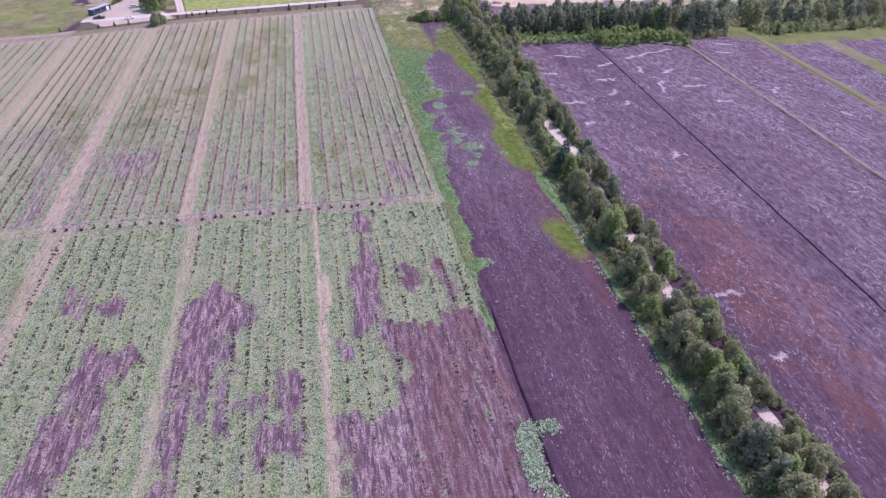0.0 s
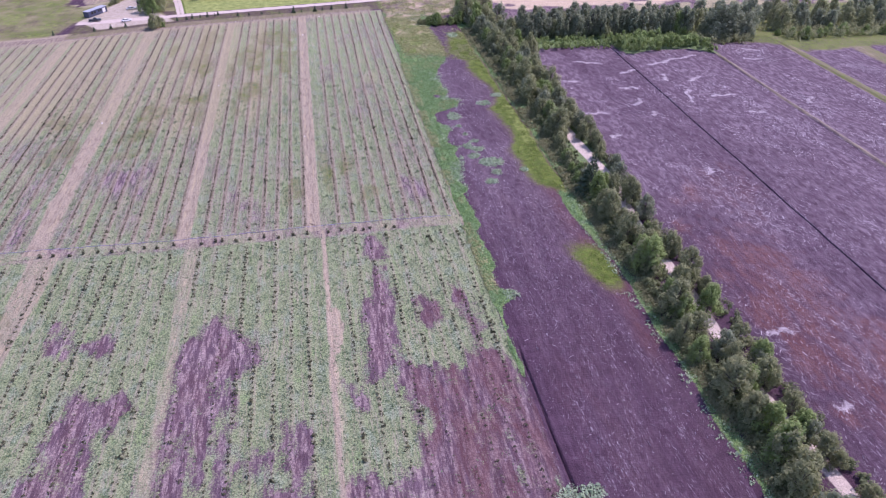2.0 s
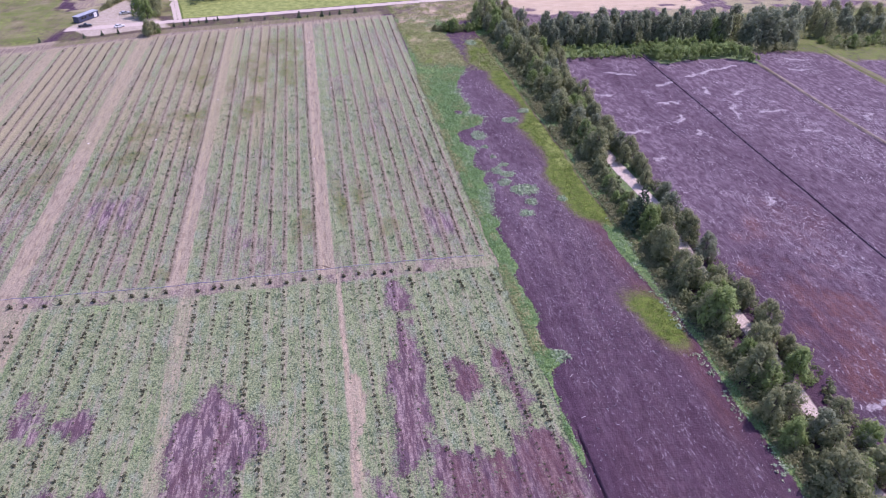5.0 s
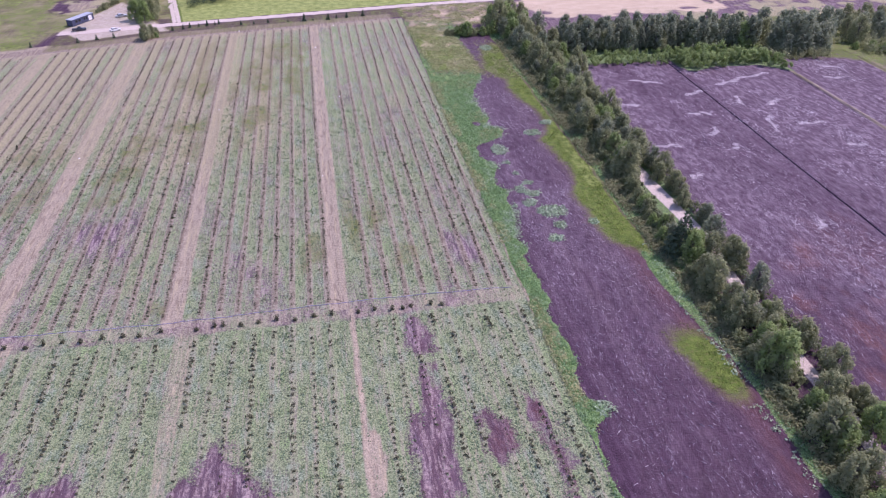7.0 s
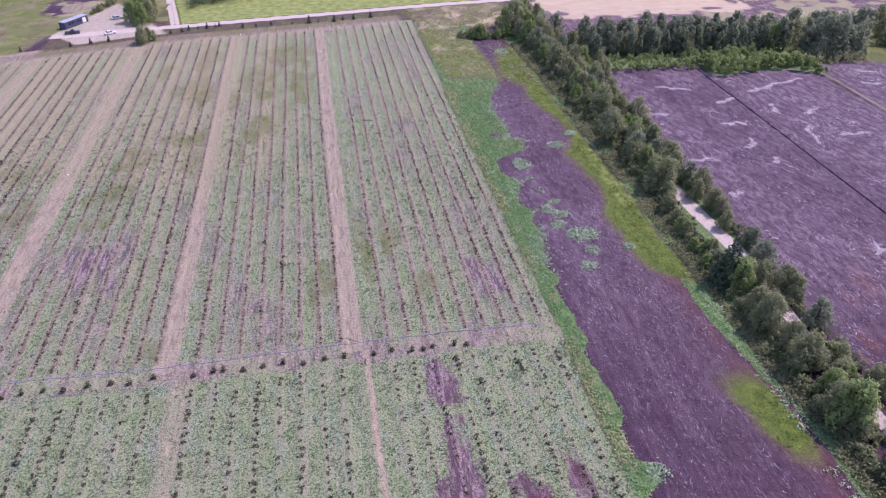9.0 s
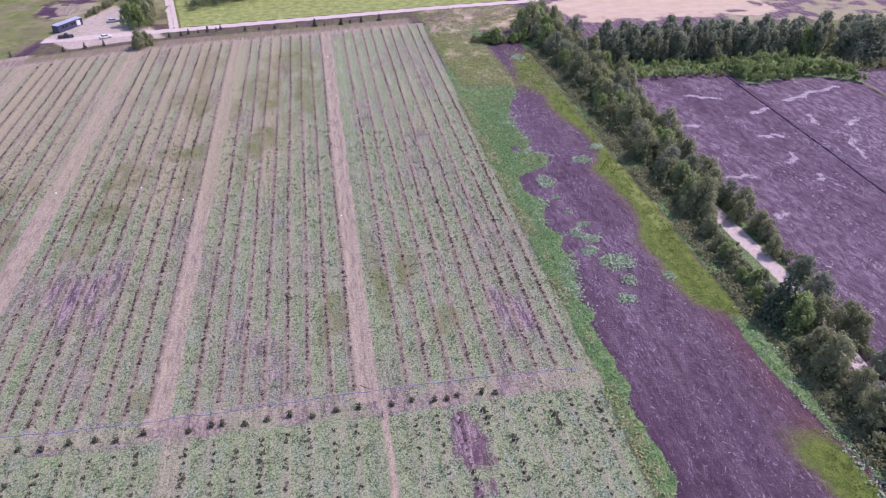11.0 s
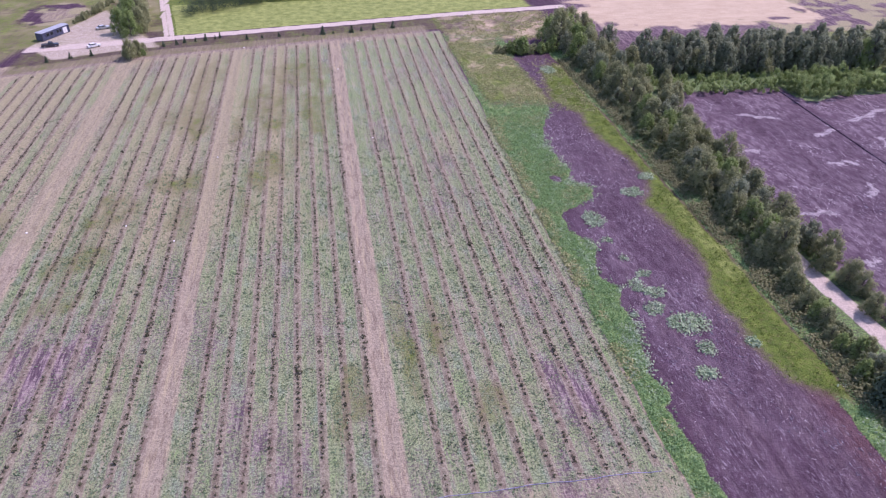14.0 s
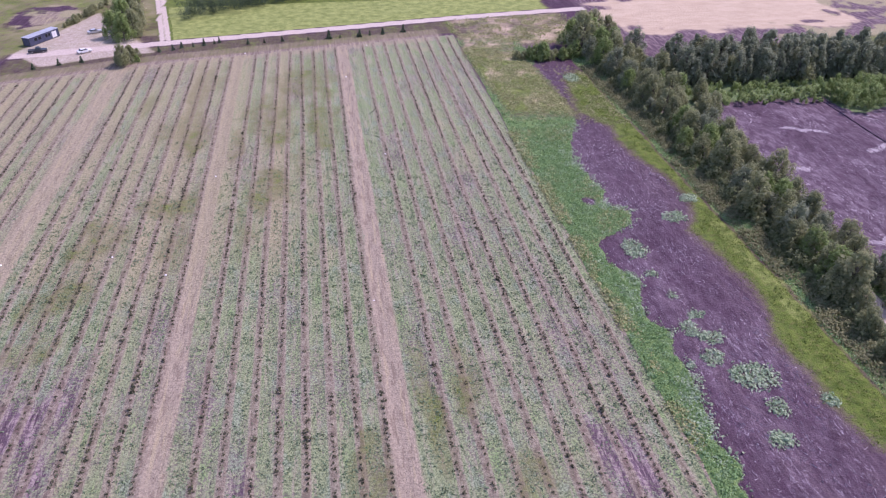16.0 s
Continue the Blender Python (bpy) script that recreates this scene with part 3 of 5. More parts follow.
    weed = np.maximum(weed, ramp(x - hedge_edge + 1.3 * wob, -0.8, 0.8) * (1 - ramp(x + wob - 0.05 * np.clip(y, -60, 160), 88.5, 90)) * (1 - ramp(y, 176, 182))
                      * (1 - 0.8 * strip * ramp(74.0 - x, 0, 1)) * (0.85 - 0.3 * ramp(x, 77, 79)) * (1 - 0.32 * ramp(-y, -10, 10)))
    for cx, cy, rx, ry in CLUMPS:
        weed = np.maximum(weed, 0.42 * blob(x, y, cx, cy, rx, ry, 0.45, 17))
    weed = np.maximum(weed, 0.55 * band(y, 134, 172, 3) * band(x, 94, 186, 3))
    weed = np.maximum(weed, 0.55 * ramp(y - willow_front(x) + wob, -1, 1.5) * (1 - ramp(y, 138, 142)) * band(x, 135, 181, 2))
    weed *= 1 - blob(x, y, 45.4, 87.5, 1.9, 2.0, 0.4, 18)
    scrub = band(x + wob - 2.0 * ramp(-y, 20, 40), 71.2, 77.5, 0.8) * (0.6 + 0.4 * ramp(y, 14, 24)) * (1 - ramp(y, 168, 176))
    weed *= 1 - 0.3 * scrub
    w["tired"] = np.maximum(w["tired"], 0.4 * scrub * ramp(patchy(x, y, 5.0, 59), 0.2, 0.6))
    w["grass"] = np.maximum(w["grass"], 0.5 * scrub)
    w["tired"] = np.maximum(w["tired"], strip * (0.55 * ramp(y, 88, 100) * ramp(patchy(x, y * 0.5, 4.0, 65), 0.25, 0.7)))
    w["meadow"] = np.maximum(w["meadow"], 0.46 * strip * ramp(x + wob, 66.0, 68.0) * band(y, 40, 80, 6) + 0.45 * scrub * band(x + wob, 70, 73, 0.6) * ramp(patchy(x, y, 6.0, 67), 0.4, 0.6))
    w["weed"] = weed
    w["straw"] = (band(x + 8 * wob, 101, 200, 4) * band(y + 8 * wob - 0.02 * (x - 100), 199, 246, 4) * (1 - 0.9 * ramp(patchy(x, y * 1.6, 22.0, 66) - 0.002 * (x - 130), 0.62, 0.74))
                  + 0.70 * yellow * (0.2 + 0.9 * patchy(x, y, 7, 61)) + 0.52 * rank * ramp(patchy(x, y, 6, 63), 0.30, 0.8))
    rut = (1 - ramp(np.abs(x + 1.7 - 0.9 * ramp(-y, 40, 60) + 0.25 * wob), 0.35, 0.95)) * (1 - ramp(y, -9, -5)) * (0.22 + 0.42 * patchy(x * 2, y * 0.5, 3.0, 75))
    w["straw"] = np.maximum(w["straw"], np.maximum(rut, 0.34 * blob(x, y, -0.8, -40, 1.7, 8, 0.6, 34)) * planted)
    sand = 1 - ramp(np.abs(x - sand_x(y) + 0.3 * wob) - 0.5 * band(y, 8, 50, 4), 1.0, 2.0)
    sand *= band(y, -400, 150, 6)
    road = 1 - ramp(np.abs(y - road_y(x)), 1.9, 2.9)
    sand = np.maximum(sand, road * band(x, -112, 96, 2))
    drive = (1 - ramp(np.abs(x - drive_x(y)), 1.5, 2.3)) * (1 - 0.42 * (1 - ramp(np.abs(x - drive_x(y)), 0.2, 0.8)))
    sand = np.maximum(sand, 0.95 * drive * ramp(y, 213, 214))
    yard = ramp(y - (field_top(x) + 11.5) + wob, -1, 1) * ramp(x + 0.9 * (y - 200) + 107 + wob, -1.5, 1.5) * (1 - ramp(x + 0.58 * (y - 213) + 72, -2, 2)) \
        * ramp(x + 112.5 - 0.38 * np.maximum(y - 206, 0), -1, 1) * (1 - ramp(y, 256, 262))
    w["sand"] = np.maximum(sand, 0.53 * yard)
    w["dry"] = np.maximum(w["dry"], 0.8 * yard)
    # peat: pale wood fibres and rusty stains
    east = ramp(x, 88, 91) * (1 - ramp(y, 132, 140))
    dull = 1 - 0.8 * ramp(122 - x, 0, 22) * ramp(-y, -25, 35)
    slip = ramp(x, 40, 44) * (1 - ramp(x, 66, 70))
    w["fleck"] = np.clip(0.95 * east * (0.35 + 0.65 * dull) + 0.8 * slip * (0.35 + 0.65 * ramp(y, -70, 20)) + 0.35 * lower + 0.25 * upper, 0, 1)
    w["crumb"] = np.clip(0.8 * east + 0.7 * slip + 0.25 * lower * bare, 0, 1)
    lands = patchy(x * 1.0, y * 0.05, 7.0, 68) * 0.6 + 0.4 * patchy(x, y, 18.0, 69)
    w["pale"] = np.clip(ramp(lands, 0.34, 0.66) * (0.78 * east * dull + 0.5 * slip * ramp(y, -30, 50) + 0.12 * slip) + (0.12 + 0.5 * ramp(x, 115, 150)) * east, 0, 1)
    w["rust"] = np.clip(blob(x, y, 107, -55, 15, 48, 0.6, 23) * 0.95 + blob(x, y, 118, 5, 12, 16, 0.6, 24) * 0.45 + 0.5 * band(x + 1.5 * wob, 64.5, 70, 2.0) * band(y, -60, 14, 5)
                        + 0.25 * bare * lower + 0.35 * south + 0.2 * slip * ramp(-y, 15, 70) * patchy(x, y * 0.2, 8.0, 78), 0, 1)
    # height: ditches, field ridges and the soft beds
    z = 0.05 * (patchy(x, y, 2.2, 71) - 0.5) + 0.10 * (patchy(x, y, 14.0, 72) - 0.5)
    z += 0.07 * planted * np.cos(near / ROW_STEP * 2 * np.pi)
    z -= 0.6 * (1 - ramp(np.abs(x - 132.6 - 0.25 * wob - 0.012 * np.minimum(y, 130)), 0.10, 0.34)) * (0.75 + 0.5 * patchy(x, y, 6.0, 73)) * (1 - ramp(y, 132, 136))
    z -= 0.6 * (1 - ramp(np.abs(x - 38.1 - 0.25 * wob), 0.12, 0.38)) * (1 - ramp(y, -56, -52))
    z -= 0.45 * (1 - ramp(np.abs(x - 177.6 - 0.2 * wob), 0.2, 0.8)) * (1 - ramp(y, 112, 116))
    z -= 0.45 * (1 - ramp(np.abs(x - 216.0 - 0.2 * wob), 0.2, 0.9)) * (1 - ramp(y, 128, 132))
    z += 0.30 * balks - 0.35 * band(x, 71, 76, 1.2) * band(y, -400, 175, 2)
    z += 0.06 * (w["sand"] > 0.5)
    return w, z


def spaced(*stretches):
    """Grid lines: from, to, step."""
    return np.unique(np.round(np.concatenate([np.arange(a, b, s) for a, b, s in stretches]), 3))


GX = spaced((-3000, -260, 300), (-260, -160, 6), (-160, -109.4, 1.0), (36.4, 42, 0.2), (42, 98, 0.55), (98, 131, 1.0), (131, 135.4, 0.13),
            (135.4, 176, 1.4), (176, 180, 0.4), (180, 213, 1.6), (213, 220, 0.5), (220, 340, 2.0), (340, 3001, 380))
GY = spaced((-3000, -300, 300), (-300, -156, 12), (-156, -110, 1.5), (-110, 60, 0.78), (60, 210, 1.2), (210, 275, 1.2), (275, 420, 12), (420, 3001, 300))
across_rows = [x + d for x in ROWS_X if x > -109 for d in (-1.35, -0.85, -0.5, -0.16, 0.16, 0.5, 0.85, 1.35)] + list(np.arange(-77.6, -72, 0.7)) + list(np.arange(-38.6, -34.4, 0.6)) + list(np.arange(-4.8, 1.3, 0.5)) + [-108.6, -107.7, 35.6, 36.0]
GX = np.unique(np.round(np.concatenate([GX, across_rows]), 3))
gx, gy = np.meshgrid(GX, GY)
cover, gz = land(gx, gy)
mx, my = np.meshgrid((GX[1:] + GX[:-1]) / 2, (GY[1:] + GY[:-1]) / 2)
mid_cover, _ = land(mx, my)
nx = len(GX)
ii, jj = np.meshgrid(np.arange(nx - 1), np.arange(len(GY) - 1))
quads = np.stack([jj * nx + ii, jj * nx + ii + 1, (jj + 1) * nx + ii + 1, (jj + 1) * nx + ii], -1).reshape(-1, 4)
coords = np.stack([gx, gy, gz], -1).reshape(-1, 3)

region = np.zeros(mx.shape, int)                                  # 0: ground at large
region[(mx < 36.2) & (my < field_top(mx)) & (mx > -200) & (my > -300)] = 1
region[(mx >= weed_edge(my)) & (mx < 69.5) & (my < 172) & (my > -300)] = 2
region[(mx > 90 + 0.05 * np.clip(my, -60, 160)) & (mx < 177) & (my < 128) & (my > -300)] = 3
region[(mx > 179.5) & (mx < 214) & (my < 122) & (my > -300)] = 4
region[(mx > 221) & (mx < 246) & (my < 118) & (my > -300)] = 5
region[(np.abs(mx - sand_x(my)) < 1.7) & (my < 150) & (my > -300)] = 6
region[((np.abs(my - road_y(mx)) < 2.4) & (mx > -112) & (mx < 96)) | ((np.abs(mx - drive_x(my)) < 2.3) & (my > 212) & (my < 300))] = 7
region[(mid_cover["sand"] > 0.5) & (mx < -70) & (my > 190) & (region == 0)] = 8
region[(mid_cover["straw"] > 0.55) & (mx > 95) & (my > 190)] = 9
NAMES = (("ground", "weedy open ground with grass and soil", "ground"), ("plantation_soil", "planted field soil with clover and dry lanes", "field"),
         ("peat_strip", "bare dark peat strip with pale fibres", "peat field"), ("peat_field", "bare milled peat field with pale wood flecks", "peat field"),
         ("peat_field", "bare peat field between grassy balks", "peat field"), ("peat_field", "far bare peat field beyond a balk", "peat field"),
         ("sand_track", "pale sandy track between the hedge trees", "track"), ("road", "pale gravel road beside the field", "road"),
         ("yard", "pinkish gravel yard for parking", "yard"), ("straw_field", "ripe straw-coloured field behind the woods", "field"))
for code, (name, label, category) in enumerate(NAMES):
    chosen = quads[(region == code).ravel()]
    used, inverse = np.unique(chosen, return_inverse=True)
    me = mesh_from(name, coords[used], inverse.reshape(-1, 4), GROUND, smooth=True)
    for key, values in cover.items():
        layer = me.attributes.new(key, "FLOAT", "POINT")
        layer.data.foreach_set("value", np.clip(values.ravel()[used], 0, 1).astype(np.float32))
    tagged(new(name, me), label, category, kind="structure")


def height(x, y):
    """The ground's height, by its grid, at one place or at arrays of them."""
    x, y = np.asarray(x, float), np.asarray(y, float)
    i = np.clip(np.searchsorted(GX, x) - 1, 0, nx - 2)
    j = np.clip(np.searchsorted(GY, y) - 1, 0, len(GY) - 2)
    u, v = (x - GX[i]) / (GX[i + 1] - GX[i]), (y - GY[j]) / (GY[j + 1] - GY[j])
    return (gz[j, i] * (1 - u) + gz[j, i + 1] * u) * (1 - v) + (gz[j + 1, i] * (1 - u) + gz[j + 1, i + 1] * u) * v

# ---------------------------------------------------------------- plants
def leaf_cards(centres, normals, size, rand, stretch=1.0, sag=0.0):
    """Small bent leaf clumps: two triangles each, folded along the middle."""
    count = len(centres)
    normals = normals / np.maximum(np.linalg.norm(normals, axis=1, keepdims=True), 1e-6)
    spin = rand.normal(size=(count, 3))
    side = np.cross(normals, spin)
    side /= np.maximum(np.linalg.norm(side, axis=1, keepdims=True), 1e-6)
    ahead = np.cross(normals, side)
    s = np.asarray(size).reshape(-1, 1) * np.ones((count, 1))
    fold = normals * s * rand.uniform(-0.35, 0.05, (count, 1))
    a = centres - ahead * s * stretch * 0.6
    c = centres + ahead * s * stretch * 0.6 - np.array([[0, 0, 1.0]]) * s * sag
    b = centres + side * s * 0.5 + fold
    d = centres - side * s * 0.5 + fold
    verts = np.stack([a, b, c, d], 1).reshape(-1, 3)
    base = np.arange(count)[:, None] * 4
    faces = np.concatenate([base + [[0, 1, 2]], base + [[0, 2, 3]]])
    return verts, faces


def tube(points, radii, sides=6):
    """A tapered limb through the given points."""
    verts, faces = [], []
    for k, (p, r) in enumerate(zip(points, radii)):
        way = Vector(points[min(k + 1, len(points) - 1)]) - Vector(points[max(k - 1, 0)])
        u = way.orthogonal().normalized()
        v = way.normalized().cross(u)
        for s in range(sides):
            a = 2 * math.pi * s / sides
            verts.append(Vector(p) + (u * math.cos(a) + v * math.sin(a)) * r)
    for k in range(len(points) - 1):
        for s in range(sides):
            faces.append((k * sides + s, k * sides + (s + 1) % sides, (k + 1) * sides + (s + 1) % sides, (k + 1) * sides + s))
    return [tuple(v) for v in verts], faces


def make_tree(seed, tall, wide, leaf, label, leaves=2300, kind="broad", size=0.36, low=0.18, name="tree"):
    """A tree at the origin: an Empty with trunk and crown."""
    rand = np.random.default_rng(seed)
    thing = new(name)
    thing.empty_display_size = 0.3
    # trunk and limbs
    verts, faces = [], []

    def add(points, radii, sides=6):
        v, f = tube(points, radii, sides)
        faces.extend([tuple(i + len(verts) for i in q) for q in f])
        verts.extend(v)

    lean = rand.uniform(-0.04, 0.04, 2) * tall
    add([(0, 0, -0.25), (lean[0] * 0.2, lean[1] * 0.2, tall * 0.3), (lean[0] * 0.6, lean[1] * 0.6, tall * 0.6), (lean[0], lean[1], tall * 0.93)],
        [0.026 * tall, 0.019 * tall, 0.012 * tall, 0.003 * tall], 8)
    lobes = []
    if kind == "broad":
        count = 42
        for k in range(count):
            a = k * 2.4 + rand.uniform(-0.5, 0.5)
            f = (k + 0.5) / count
            h = (low + 0.10 + (0.80 - low) * f) * tall
            reach = wide * (0.30 + 0.62 * math.sin(math.pi * (0.30 + 0.64 * f))) * rand.uniform(0.35, 1.0) * (1.0 - 0.25 * f)
            end = (lean[0] * f + math.cos(a) * reach, lean[1] * f + math.sin(a) * reach, h)
            lobes.append((end, wide * rand.uniform(0.13, 0.29) * (1.1 - 0.4 * f)))
            if k % 2 == 0:
                root = (lean[0] * 0.4, lean[1] * 0.4, h * 0.6)
                add([root, tuple((Vector(root) + Vector(end)) / 2 + Vector((0, 0, 0.2))), end], [0.010 * tall, 0.007 * tall, 0.002 * tall], 5)
        lobes.append(((lean[0], lean[1], tall * 0.86), wide * 0.24))
    else:
        for k in range(16):
            h = (low + (0.95 - low) * k / 15) * tall
            reach = wide * (1.05 - 0.95 * k / 15)
            for s in range(5):
                a = s * 1.2566 + k * 0.7 + rand.uniform(-0.2, 0.2)
                end = (math.cos(a) * reach * 0.72, math.sin(a) * reach * 0.72, h - 0.10 * reach)
                lobes.append((end, max(0.16, reach * 0.42)))
    me = bpy.data.meshes.new("trunk")
    me.from_pydata(verts, [], faces)
    me.materials.append(BARK)
    trunk = new("trunk", me)
    trunk.parent = thing
    # crown
    weight = np.array([r ** 1.6 for _, r in lobes])
    pick = rand.choice(len(lobes), leaves, p=weight / weight.sum())
    centre = np.array([c for c, _ in lobes])[pick]
    radius = np.array([r for _, r in lobes])[pick][:, None]
    way = rand.normal(size=(leaves, 3))
    way /= np.linalg.norm(way, axis=1, keepdims=True)
    depth = rand.uniform(0.25, 1.0, (leaves, 1)) ** 0.45
    shape = np.array([[1, 1, 1.5 if kind == "broad" else 0.45]])
    where = centre + way * radius * depth * shape * rand.uniform(0.8, 1.25, (leaves, 1)) * np.where(rand.uniform(size=(leaves, 1)) < 0.25, 1.4, 1.0)
    where[:, 2] = np.maximum(where[:, 2], 0.12)
    out = way + np.array([[0, 0, 0.55]]) + rand.normal(scale=0.24, size=(leaves, 3))
    v, f = leaf_cards(where, out, rand.uniform(0.6, 1.45, leaves) * size, rand, 1.7, 0.3)
    crown = new("crown", mesh_from("crown", v, f, leaf))
    crown.parent = thing
    return tagged(thing, label, "tree" if name == "tree" else "bush")




def plant(kinds, places, rand, group, low=0.85, high=1.15, tilt=3):
    """Copies of trees at the given places: x, y, size."""
    for k, (x, y, s) in enumerate(places):
        source = kinds[int(rand.integers(len(kinds)))]
        s = s * rand.uniform(low, high)
        m = pose(x, y, float(height(x, y)) - 0.05, rand.uniform(-tilt, tilt), rand.uniform(-tilt, tilt), rand.uniform(0, 360))
        made = copy_thing(source, m)
        made.scale = (s * rand.uniform(0.9, 1.1), s * rand.uniform(0.9, 1.1), s)
        tagged(made, group=group)


def thicket(name, label, places, leaf, rand, per=420, tall=3.4, wide=2.0, size=0.27):
    """Bushes grown into one another: x, y, size of each."""
    spots = np.array(places, float)
    n = len(spots)
    lobes = rand.normal(size=(n, 6, 3)) * np.array([0.42, 0.42, 0.22]) * wide
    lobes[:, :, 2] = tall * rand.uniform(0.18, 0.74, (n, 6))
    which = rand.integers(0, 6, (n, per))
    way = rand.normal(size=(n, per, 3))
    way /= np.linalg.norm(way, axis=2, keepdims=True)
    local = np.take_along_axis(lobes, which[:, :, None], 1) + way * wide * 0.42 * rand.uniform(0.1, 1.0, (n, per, 1)) ** 0.5 * np.array([1, 1, 1.3])
    local[:, :, 2] = np.maximum(local[:, :, 2], 0.08)
    where = (local * spots[:, None, 2:3]).reshape(-1, 3)
    ground = np.stack([spots[:, 0], spots[:, 1], height(spots[:, 0], spots[:, 1])], -1)
    where = where + np.repeat(ground, per, 0)
    out = way.reshape(-1, 3) + np.array([[0, 0, 0.55]]) + rand.normal(scale=0.28, size=(n * per, 3))
    v, f = leaf_cards(where, out, rand.uniform(0.6, 1.35, n * per) * size, rand, 1.15, 0.25)
    tagged(new(name, mesh_from(name, v, f, leaf)), label, "thicket", kind="stuff")


def unlink(thing):
    for o in (*thing.children_recursive, thing):
        bpy.data.objects.remove(o)


rt = np.random.default_rng(21)
BROAD = [make_tree(101 + k, 10.5, 4.5, LEAF, "dense broadleaf hedge tree with a rounded crown", 2750, low=0.03, size=0.30) for k in range(4)]
BROAD.append(make_tree(111, 9.6, 4.3, LEAF_LIGHT, "light-green broadleaf hedge tree with a loose crown", 3000, low=0.03, size=0.285))
WILLOW = [make_tree(121 + k, 10.0, 4.2, LEAF_GREY, "grey-green willow with a feathery crown", 1900, low=0.03, size=0.34) for k in range(3)]
SPIRE = [make_tree(131 + k, 12.4, 3.0, LEAF_GREY, "slender tall birch of the wood edge", 1600, low=0.06, size=0.33) for k in range(3)]
BUSH = [make_tree(141 + k, 4.2, 2.4, LEAF_LIGHT, "low light-green bush at the wood edge", 1000, low=0.02, name="bush", size=0.27) for k in range(3)]
BUSH_DARK = [make_tree(151 + k, 3.2, 1.8, LEAF, "low dark-green bush beside the hedge", 650, low=0.02, name="bush", size=0.26) for k in range(2)]
CONIFER = [make_tree(161, 10.5, 3.4, NEEDLES, "dark spruce in the hedge", 2600, "spire", 0.28, 0.04)]

# the hedge on both sides of the sandy track: x, y, size against 8 m
HEDGE_WEST_A = ((76.0, -116, 1.0), (77.8, -110, .95), (76.5, -103, .95), (78.5, -104, .9), (75.5, -96, .9), (77.5, -88, 1.05), (76.7, -80, .95), (76.6, -73, 1.0), (78, -69, .8),
                (75.0, -62, .85), (74.6, -56, .85), (77, -47, 1.05), (78.2, -41, .7), (78.2, -30, 1.15), (79, -24, .8), (77.6, -17, 1.0), (77.6, -5, 1.0), (75.0, 15.5, .5))
HEDGE_WEST_B = ((76.3, 34, .72), (75.6, 25, .42), (77.2, 39.5, .8), (79.2, 44.5, .85), (77.5, 50, .8), (79.9, 54, 1.0), (80.2, 61, .8), (80.1, 67.5, 1.05), (78.7, 79, 1.0), (83, 74, .8),
                (81.7, 88, .8), (81.7, 97.6, 1.05), (82.3, 106.9, 1.0), (80.5, 119, 1.0), (83.7, 114, .9), (81.2, 130, .9), (81, 137, 1.1), (80.7, 144, .9), (79.5, 153, 1.0),
                (79, 162, 1.1), (78, 171, 1.0), (76.9, 184, 1.35), (80, 190, 1.2), (83.9, 174, 1.15), (74.5, 190, 1.1))
HEDGE_EAST = ((85.1, -116, .85), (88.0, -108, .8), (87.4, -100, .6), (87.5, -92, .5), (85.3, -86, .7), (85.1, -71, .95), (87.2, -66, .6), (86.5, -59, .8), (85.6, -48, 1.0), (88.5, -41, .6),
              (88.0, -34, .9), (86.5, -25, .85), (82.8, -22.5, .7), (85.2, -15.8, .65), (88.2, -7, .9), (88.6, 4, .85), (88.9, 13.5, .9), (91.5, 24, .55), (89.2, 30, .6), (91.2, 36, .6),
              (88.6, 44, .75), (90.4, 52, .8), (90.2, 62, .9), (89.6, 73, .95), (91.8, 82, .8), (91.7, 89.5, 1.0), (88, 98, .8), (90, 104, .9))
HEDGE_EAST_B = ((91.6, 111, .95), (94.5, 116, .7), (90.8, 124, 1.0), (96, 127, 1.0), (88, 137.5, 1.05), (93, 142, 1.0), (98, 138, .9), (88.3, 153, 1.1), (94, 156, 1.1), (86, 165, 1.0),
                (93.2, 176, 1.15), (86, 178, 1.2), (90, 186, 1.0), (82, 180, 1.1), (80, 197, 1.2), (85, 194, 1.3), (88, 168, 1.0), (77, 177, 0.9), (91, 196, 1.0))
for places in (HEDGE_WEST_A, HEDGE_WEST_B, HEDGE_EAST, HEDGE_EAST_B):
    plant(BROAD + WILLOW[:1], [(x - (1.0 if x > 84 else 0.0) + (0.9 if x < 84 and 10 < y < 172 else 0.0), y - 1.3, (0.84 if x > 84 else 0.68 if 18 < y < 48 else 0.92) * k) for x, y, k in places], rt, "hedge trees", 0.9, 1.1)
plant(CONIFER, ((77.3, 8.6, 1.1),), rt, "hedge spruces")
# second growth that closes the hedge, but for a few gaps where the track shows
def shut(y):
    return not (10 < y < 47 or -16 < y < -6 or -38 < y < -28 or -62 < y < -52 or -103 < y < -92)


fill = [(rt.uniform(76.5, 82) + 1.6 * (y > 15) if shut(y) else rt.uniform(75.5, 78.2) + 1.4 * (y > 15), y + rt.uniform(-1.5, 1.5), rt.uniform(.55, .85) * (0.6 if 10 < y < 48 else 1.0)) for y in np.arange(-150, 172, 5.5)]
fill += [(rt.uniform(83, 87.5) + 0.03 * max(y, 0), y + rt.uniform(-1.5, 1.5), rt.uniform(.5, .8)) for y in np.arange(-150, 172, 6.5) if shut(y)]
fill += [(78.2, 14, .55), (79.5, 18.5, .5), (81, 48, .9), (76.4, 21, .45), (77, 29, .45), (90.2, 20, .6), (89.8, 38, .6), (90.5, 46, .7)]
plant(BROAD + WILLOW[:1], fill, rt, "hedge trees", 0.9, 1.1)
